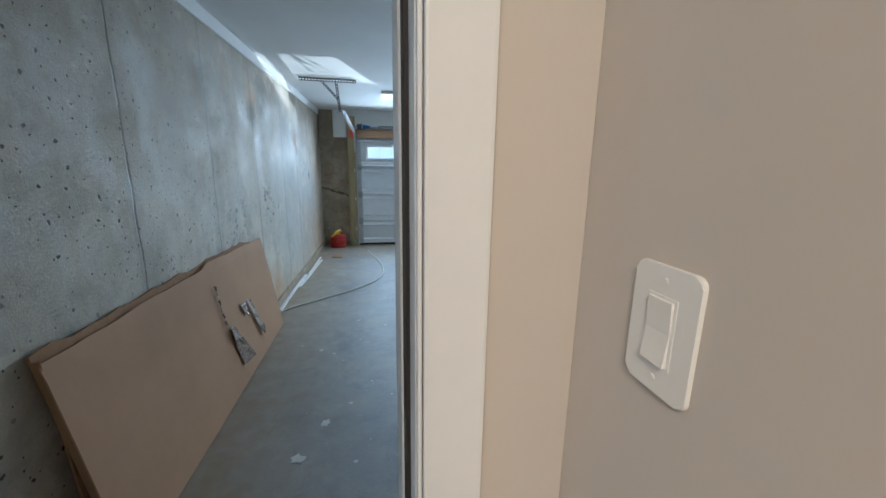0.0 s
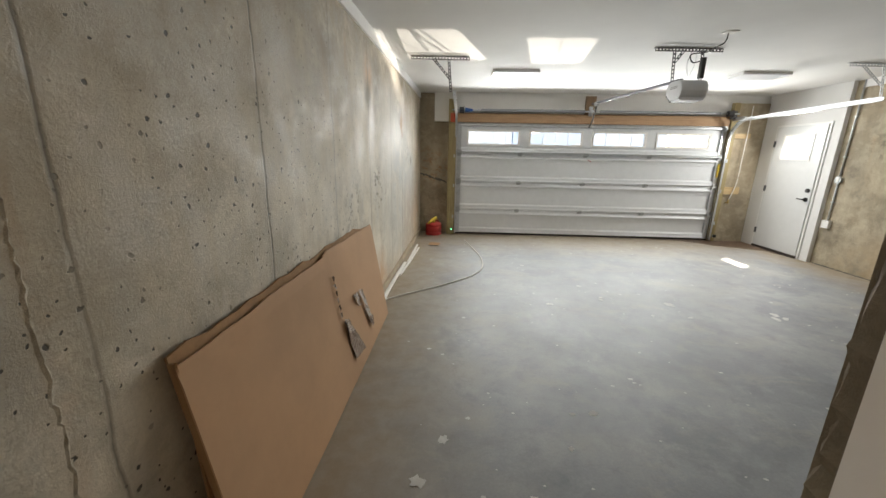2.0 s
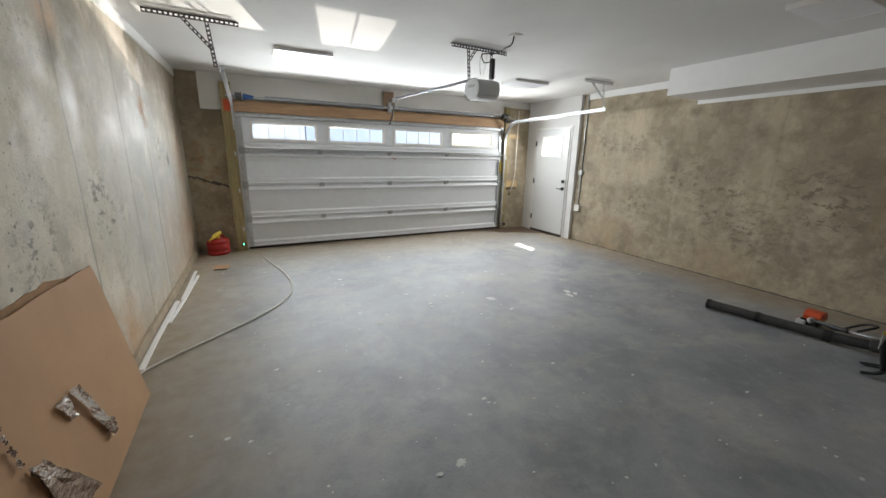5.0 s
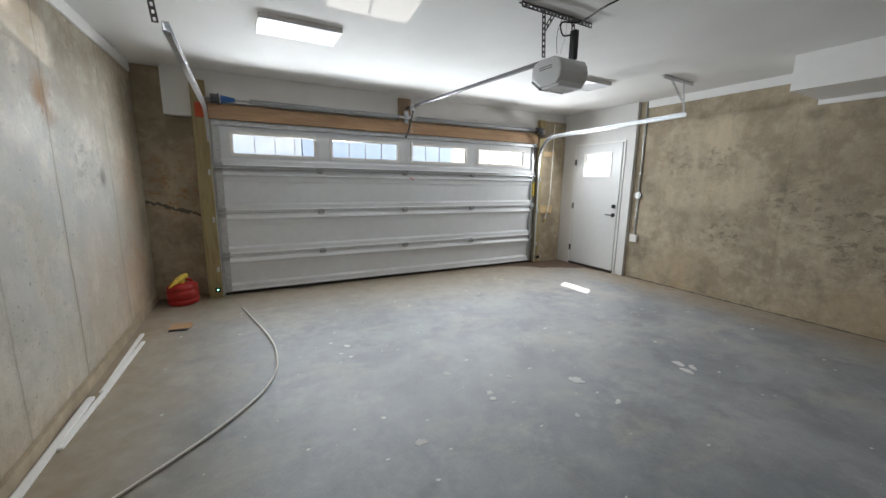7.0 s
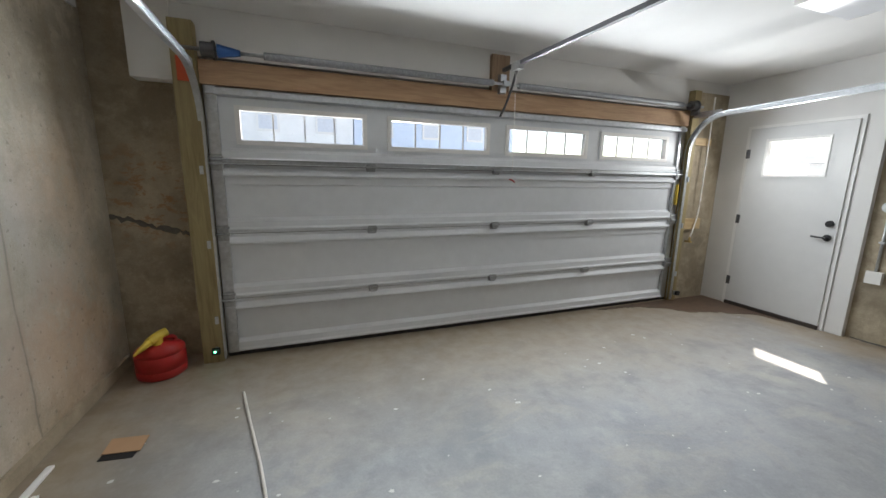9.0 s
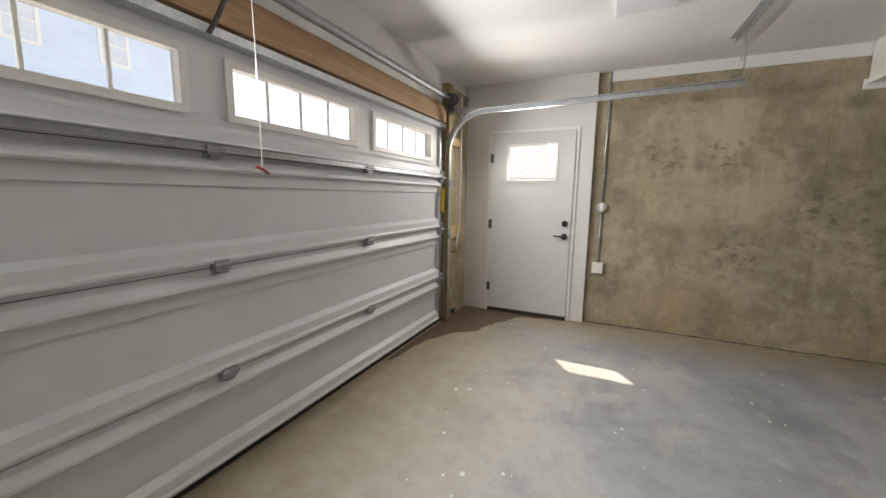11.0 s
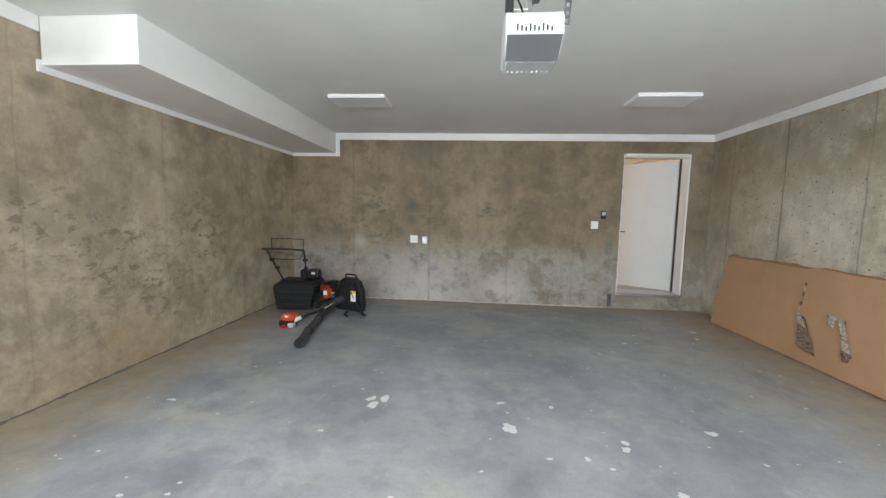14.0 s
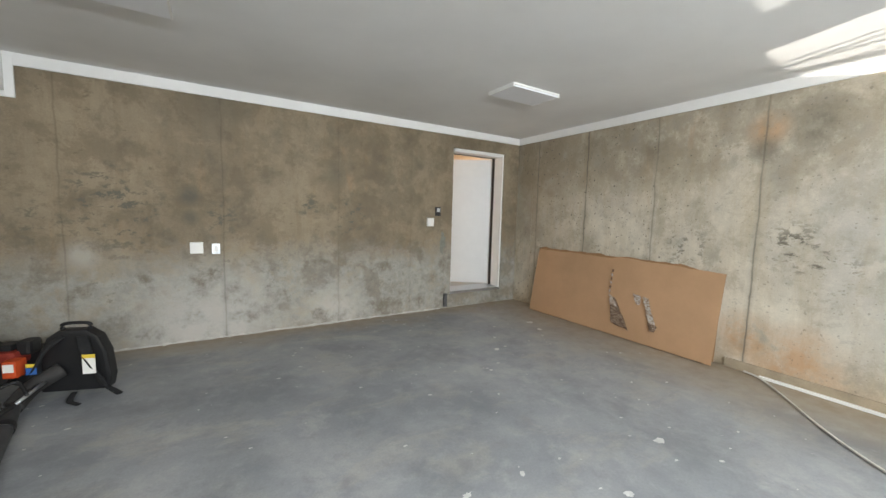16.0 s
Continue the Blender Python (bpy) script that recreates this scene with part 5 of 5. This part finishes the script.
# ---- mower, blower and trimmer ----
def mower():
    root = thing("lawn_mower", (4.94, 1.25, 0.001), "black push lawn mower with a folding handle and fabric grass bag", "lawn mower")
    root.scale = (0.89, 0.95, 0.95)
    bm = prism_bm([(0.02, 0.12), (-0.03, 0.16), (-0.05, 0.40), (0.0, 0.43), (-0.28, 0.44), (-0.55, 0.30), (-0.58, 0.13)][::-1], "x", -0.29, 0.29)
    part("deck", bm, BLACK, root, bevel=0.01)
    bm = bmesh.new()
    pr = [(-0.25, 0.03), (0.25, 0.03), (0.325, 0.36), (0.27, 0.405), (-0.28, 0.40), (-0.345, 0.37)]
    front = [bm.verts.new((x, 0.13 + 0.03 * math.sin(x * 9), z)) for x, z in pr]
    rear = [bm.verts.new((x * 0.93, -0.06, z + 0.02)) for x, z in pr]
    for i in range(6):
        bm.faces.new((front[i], front[(i + 1) % 6], rear[(i + 1) % 6], rear[i]))
    bm.faces.new(front[::-1])
    bm.faces.new(rear)
    part("grass_bag", bm, FABRIC, root, "black fabric grass bag", bevel=0.02)
    for k in range(3):
        part("bag_seam", tube_bm([(-0.25 - 0.02 * k, 0.135, 0.12 + 0.09 * k), (0, 0.137, 0.11 + 0.09 * k), (0.255 + 0.02 * k, 0.135, 0.12 + 0.09 * k)], 0.005, 6, 4), RUBBER, root)
    bm = bmesh.new()
    add_rod(bm, (-0.13, -0.32, 0.40), (-0.13, -0.32, 0.56), 0.13, 24, 0.11)
    part("engine", bm, BLACK, root, bevel=0.006)
    bm = bmesh.new()
    add_box(bm, -0.30, 0.0, -0.22, -0.10, 0.46, 0.58)
    part("engine_cover", bm, BLACK, root, "black engine cover", bevel=0.03)
    part("fuel_cap", tube_bm([(-0.05, -0.2, 0.57), (-0.05, -0.2, 0.61)], 0.03, 12, 2), BLACK, root)
    part("badge", box_bm(-0.25, -0.19, -0.101, -0.096, 0.52, 0.55), PLATE, root, "small white label")
    for x in (-0.28, 0.28):
        for y in (-0.12, -0.52):
            bm = bmesh.new()
            add_rod(bm, (x - 0.02, y, 0.10), (x + 0.02, y, 0.10), 0.10, 24)
            w = part("wheel", bm, RUBBER, root, bevel=0.008)
            bm = bmesh.new()
            add_rod(bm, (x - 0.023, y, 0.10), (x + 0.023, y, 0.10), 0.06, 16)
            part("hub", bm, DARK_LENS, w)
    part("handle_frame", tube_bm([(-0.17, 0.02, 0.43), (-0.21, 0.12, 0.62), (-0.262, 0.28, 0.90)], 0.013, 8, 5), BLACK, root, smooth=True)
    part("handle_frame", tube_bm([(0.20, 0.02, 0.43), (0.25, 0.12, 0.62), (0.315, 0.28, 0.90)], 0.013, 8, 5), BLACK, root, smooth=True)
    part("grip_bar", tube_bm([(-0.27, 0.29, 0.915), (0.05, 0.30, 0.93), (0.385, 0.29, 0.918)], 0.015, 8, 5), RUBBER, root, smooth=True)
    part("control_bail", tube_bm([(-0.25, 0.29, 0.92), (-0.24, 0.25, 1.04), (-0.20, 0.24, 1.065), (0.22, 0.24, 1.065), (0.26, 0.25, 1.05), (0.23, 0.28, 0.93)], 0.006, 6, 5), BLACK, root, smooth=True)
    part("control_bail", tube_bm([(-0.245, 0.30, 0.90), (-0.20, 0.33, 0.80), (0.20, 0.33, 0.80), (0.24, 0.31, 0.90)], 0.006, 6, 5), BLACK, root, smooth=True)
    for x, y, z in ((-0.195, 0.11, 0.60), (0.245, 0.12, 0.64), (0.285, 0.2, 0.76), (-0.24, 0.2, 0.77)):
        bm = bmesh.new()
        add_rod(bm, (x - 0.03, y, z), (x + 0.03, y, z), 0.022, 10)
        part("knob", bm, BLACK, root)


FABRIC = plain("black woven fabric", (0.012, 0.012, 0.013), 0.9, vary=0.25, scale=40, relief=0.4)
mower()


def backpack_blower():
    root = thing("backpack_blower", (4.17, 1.22, 0.001), "black and orange backpack leaf blower standing on the floor", "leaf blower", rz=-18)
    root.scale = (1.22, 1.1, 0.95)
    outline = [(-0.17, 0.02), (0.17, 0.02), (0.185, 0.12), (0.17, 0.32), (0.13, 0.45), (0.07, 0.505), (-0.07, 0.505), (-0.13, 0.45), (-0.17, 0.32), (-0.185, 0.12)]
    bm = prism_bm(outline, "y", -0.04, 0.05)
    part("back_plate", bm, BLACK, root, bevel=0.018)
    part("carry_handle", tube_bm([(-0.07, 0.0, 0.50), (-0.06, 0.0, 0.545), (0.06, 0.0, 0.545), (0.07, 0.0, 0.50)], 0.013, 8, 5), BLACK, root, smooth=True)
    for sx in (-1, 1):
        part("shoulder_strap", tube_bm([(sx * 0.05, 0.05, 0.46), (sx * 0.10, 0.12, 0.38), (sx * 0.14, 0.13, 0.22), (sx * 0.17, 0.08, 0.06)], 0.032, 8, 6, flat=0.35), FABRIC, root, smooth=True)
        part("strap_end", tube_bm([(sx * 0.17, 0.08, 0.06), (sx * 0.22, 0.10, 0.03), (sx * 0.27, 0.14, 0.018)], 0.02, 8, 5, flat=0.4), FABRIC, root, smooth=True)
    part("label", box_bm(-0.165, -0.10, 0.155, 0.158, 0.20, 0.32), PLATE, root, "white and yellow label")
    part("label", box_bm(-0.165, -0.10, 0.155, 0.158, 0.321, 0.35), YELLOW, root, "yellow label")
    part("label", box_bm(0.12, 0.17, 0.155, 0.158, 0.22, 0.27), BLUE, root, "blue label")
    part("label", box_bm(0.12, 0.17, 0.155, 0.158, 0.275, 0.30), YELLOW, root, "yellow label")
    part("loose_strap", tube_bm([(-0.02, 0.10, 0.03), (-0.05, 0.20, 0.014), (-0.12, 0.25, 0.012)], 0.016, 8, 5, flat=0.4), FABRIC, root, smooth=True)
    part("fan_housing", tube_bm([(0.28, -0.02, 0.20), (0.28, -0.14, 0.20)], 0.15, 24, 3), BLACK, root)
    part("engine_cover", box_bm(0.25, 0.38, -0.06, 0.10, 0.26, 0.37), DARK_RED, root, "dark red engine cover", bevel=0.03)
    part("muffler_guard", box_bm(0.20, 0.27, -0.04, 0.06, 0.33, 0.44), BLACK, root, bevel=0.02)
    part("starter_housing", tube_bm([(0.33, 0.08, 0.21), (0.33, 0.15, 0.21)], 0.075, 20, 3), BLACK, root)
    part("engine_cover", box_bm(0.205, 0.275, 0.08, 0.17, 0.20, 0.33), ORANGE, root, "bright orange cover", bevel=0.02)
    part("label", box_bm(0.215, 0.265, 0.171, 0.173, 0.25, 0.31), PLATE, root, "white label")
    part("air_filter", box_bm(0.28, 0.36, -0.02, 0.08, 0.372, 0.42), BLACK, root, bevel=0.015)
backpack_blower()


def blower_tube():
    root = thing("blower_tube", (4.25, 2.55, 0.001), "long black ribbed blower tube lying on the floor", "blower tube")
    pts = [(-0.045, 0.17, 0.052), (0.045, -0.25, 0.05), (0.13, -0.75, 0.055), (0.175, -1.0, 0.075), (0.13, -1.18, 0.13), (0.0, -1.27, 0.20)]
    part("tube", tube_bm(pts[:4], 0.043, 16, 8), TUBE_MAT, root, smooth=True)
    part("elbow", tube_bm(pts[3:], 0.055, 16, 10), RUBBER, root, "ribbed rubber elbow", smooth=True)
    for a, b in (((-0.046, 0.174, 0.052), (-0.039, 0.14, 0.052)), ((0.041, -0.23, 0.05), (0.049, -0.27, 0.05)), ((0.124, -0.71, 0.054), (0.133, -0.77, 0.056))):
        bm = bmesh.new()
        add_rod(bm, a, b, 0.049, 20)
        part("ring", bm, BLACK, root)
    bm = bmesh.new()
    add_rod(bm, (-0.0465, 0.1765, 0.052), (-0.044, 0.17, 0.052), 0.036, 20)
    part("mouth", bm, FABRIC, root)


TUBE_MAT = plain("dark grey tube plastic", (0.05, 0.05, 0.052), 0.5, vary=0.25, scale=30)
blower_tube()


def trimmer():
    root = thing("string_trimmer", (4.66, 2.01, 0.001), "orange and black string trimmer lying on the concrete floor", "string trimmer")
    root.scale = (0.88, 0.88, 0.82)
    prof = [(-0.085, 0.10), (-0.09, 0.15), (-0.055, 0.195), (0.02, 0.205), (0.085, 0.18), (0.105, 0.13), (0.10, 0.09)]
    part("engine_cover", prism_bm(prof, "y", -0.08, 0.07), ORANGE, root, "orange engine cover", bevel=0.018)
    part("cover_slot", box_bm(-0.015, 0.035, 0.068, 0.0735, 0.145, 0.175), PLATE, root, "pale moulded label", bevel=0.002)
    part("starter_grip", tube_bm([(0.05, 0.085, 0.10), (0.085, 0.10, 0.075), (0.10, 0.09, 0.05)], 0.012, 8, 4), BLACK, root, smooth=True)
    part("engine_base", box_bm(-0.08, 0.11, -0.06, 0.09, 0.012, 0.10), BLACK, root, bevel=0.02)
    part("fuel_tank", box_bm(-0.10, -0.02, 0.03, 0.12, 0.012, 0.075), GREY_PLASTIC, root, "pale fuel tank", bevel=0.02)
    bm = bmesh.new()
    add_rod(bm, (0.03, 0.10, 0.03), (0.03, 0.14, 0.03), 0.028, 14)
    part("fuel_cap", bm, RED, root, "red fuel cap")
    bm = bmesh.new()
    add_rod(bm, (-0.06, 0.0, 0.09), (-0.15, -0.03, 0.13), 0.035, 14, 0.028)
    part("clutch_housing", bm, PLATE, root, "white clutch housing")
    part("grip", tube_bm([(-0.15, -0.03, 0.13), (-0.26, -0.20, 0.16), (-0.33, -0.36, 0.18)], 0.02, 10, 5), BLACK, root, smooth=True)
    part("trigger_guard", tube_bm([(-0.20, -0.10, 0.145), (-0.17, -0.22, 0.10), (-0.28, -0.30, 0.165)], 0.008, 6, 5), BLACK, root, smooth=True)
    part("loop_handle", tube_bm([(-0.30, -0.32, 0.19), (-0.20, -0.42, 0.26), (-0.30, -0.52, 0.30), (-0.38, -0.42, 0.22)], 0.012, 8, 5), BLACK, root, smooth=True)
    bm = bmesh.new()
    add_rod(bm, (-0.33, -0.36, 0.18), (-0.42, -0.62, 0.23), 0.0125, 12)
    part("shaft", bm, GALV, root, smooth=True)
trimmer()


# ---- stains, flakes and scraps ----
def blob_bm(cx, cy, r, seed, stretch=1.0, turn=0.0, h=0.0022, n=14):
    rng = random.Random(seed)
    bm = bmesh.new()
    top, bot = [], []
    for k in range(n):
        a = k * math.tau / n
        rr = r * rng.uniform(0.55, 1.15)
        x, y = rr * math.cos(a) * stretch, rr * math.sin(a)
        x, y = x * math.cos(turn) - y * math.sin(turn), x * math.sin(turn) + y * math.cos(turn)
        top.append(bm.verts.new((cx + x, cy + y, h)))
        bot.append(bm.verts.new((cx + x * 1.03, cy + y * 1.03, 0.0004)))
    for k in range(n):
        j = (k + 1) % n
        bm.faces.new((bot[k], bot[j], top[j], top[k]))
    bm.faces.new(top)
    return bm


FLAKE = plain("dried white plaster", (0.58, 0.575, 0.56), 0.8, vary=0.1, scale=30)
spots = ((2.21, 3.90, 0.065, 1.0), (3.206, 3.624, 0.035, 1.6), (3.104, 3.616, 0.045, 1.5), (1.514, 3.976, 0.03, 1.2), (0.901, 3.807, 0.035, 1.5), (2.244, 3.572, 0.022, 1.8), (1.883, 3.592, 0.02, 1.5), (1.789, 4.165, 0.02, 1.5), (1.392, 4.41, 0.035, 1.2), (4.623, 3.823, 0.02, 2.4), (1.534, 4.044, 0.03, 1.2), (3.174, 3.717, 0.05, 1.3), (0.828, 5.213, 0.03, 1.3), (-0.004, 1.958, 0.018, 1.0), (0.777, 2.055, 0.03, 1.4), (0.553, 1.755, 0.02, 1.2), (-0.145, 1.776, 0.035, 1.2), (-0.262, 1.494, 0.045, 1.1), (3.411, 4.071, 0.015, 2.0))
for i, (x, y, r, s) in enumerate(spots):
    tagged(part("plaster_spot", blob_bm(x, y, r * 0.85, i + 10, s, i * 0.7), FLAKE), "small dried white plaster spot on the concrete floor", "plaster spot", "plaster spots on the floor")


def specks():
    rng = random.Random(8)
    verts, faces = [], []
    for k in range(260):
        x, y = rng.uniform(-0.5, 5.0), rng.uniform(0.6, 6.6)
        r = 0.004 + 0.010 * rng.random() ** 2
        n = 6
        base = len(verts)
        for q in range(n):
            a = q * math.tau / n + k
            rr = r * rng.uniform(0.5, 1.3)
            verts.append((x + rr * math.cos(a) * 1.5, y + rr * math.sin(a), 0.0035))
        verts.append((x, y, 0.0005))
        faces.append(tuple(range(base, base + n)))
        for q in range(n):
            faces.append((base + q, base + n, base + (q + 1) % n))
    mesh = bpy.data.meshes.new("debris")
    mesh.from_pydata(verts, [], faces)
    mesh.materials.append(FLAKE)
    tagged(new("debris", mesh), "tiny white plaster crumbs scattered over the floor", "debris", kind="stuff")
specks()


def damp_soil():
    rng = random.Random(3)
    bm = bmesh.new()
    edge = [(3.6, 7.26), (3.9, 7.235), (4.05, 7.21), (4.2, 7.16), (4.4, 7.05), (4.55, 6.86), (4.8, 6.80), (4.95, 6.72), (5.1, 6.62), (5.22, 6.58), (5.3, 6.3)]
    back = [(5.305, 6.3), (5.34, 7.28), (4.85, 7.29), (4.2, 7.29), (3.6, 7.28)]
    fine = []
    for a, b in zip(edge, edge[1:]):
        for k in range(6):
            t = k / 6
            fine.append((a[0] + (b[0] - a[0]) * t + rng.uniform(-0.02, 0.02), a[1] + (b[1] - a[1]) * t + rng.uniform(-0.02, 0.02)))
    pts = fine + back
    top = [bm.verts.new((x, y, 0.004)) for x, y in pts]
    bot = [bm.verts.new((x, y, 0.0005)) for x, y in pts]
    bm.faces.new(top)
    for k in range(len(pts)):
        j = (k + 1) % len(pts)
        bm.faces.new((bot[k], bot[j], top[j], top[k]))
    tagged(part("damp_soil", bm, SOIL), "thin film of damp red brown soil by the entry door", "dirt", kind="stuff")


SOIL = plain("damp red brown soil", (0.10, 0.062, 0.04), 0.45, vary=0.35, scale=12, relief=0.4)
damp_soil()

# rough ledge of old board along the foot of the left wall
BASE_BOARD = plain("clay stained footing", (0.36, 0.29, 0.205), 0.9, vary=0.2, scale=7, relief=0.4)
pr = [(left_x(3.45) + 0.002, 3.45), (left_x(3.45) + 0.028, 3.45), (left_x(7.4) + 0.028, 7.4), (left_x(7.4) + 0.002, 7.4)]
tagged(part("baseboard", prism_bm(pr, "z", 0.001, 0.085), BASE_BOARD, bevel=0.003), kind="structure")


def wall_patch(name, centre, r, axis, seed, material, stretch, label):
    """A thin smear of mortar or stain on a wall."""
    bm = blob_bm(0, 0, r, seed, 1.0, 0.0, 0.003, 18)
    if axis == "y":
        m = Matrix.Translation(centre) @ Euler((radians(-90), 0, 0)).to_matrix().to_4x4() @ Matrix.Diagonal((stretch, 1, 1, 1))
    else:
        m = Matrix.Translation(centre) @ Euler((0, radians(-90) if axis == "-x" else radians(90), 0)).to_matrix().to_4x4() @ Matrix.Diagonal((1, stretch, 1, 1))
    bmesh.ops.transform(bm, matrix=m, verts=bm.verts[:])
    tagged(part(name, bm, material), label, "mortar patch")


MORTAR = plain("grey green mortar", (0.20, 0.20, 0.165), 0.85, vary=0.2, scale=20)
wall_patch("mortar_patch", (0.43, 0.362, 1.0), 0.17, "y", 5, MORTAR, 0.28, "dark grey mortar smear on the concrete beside the door")
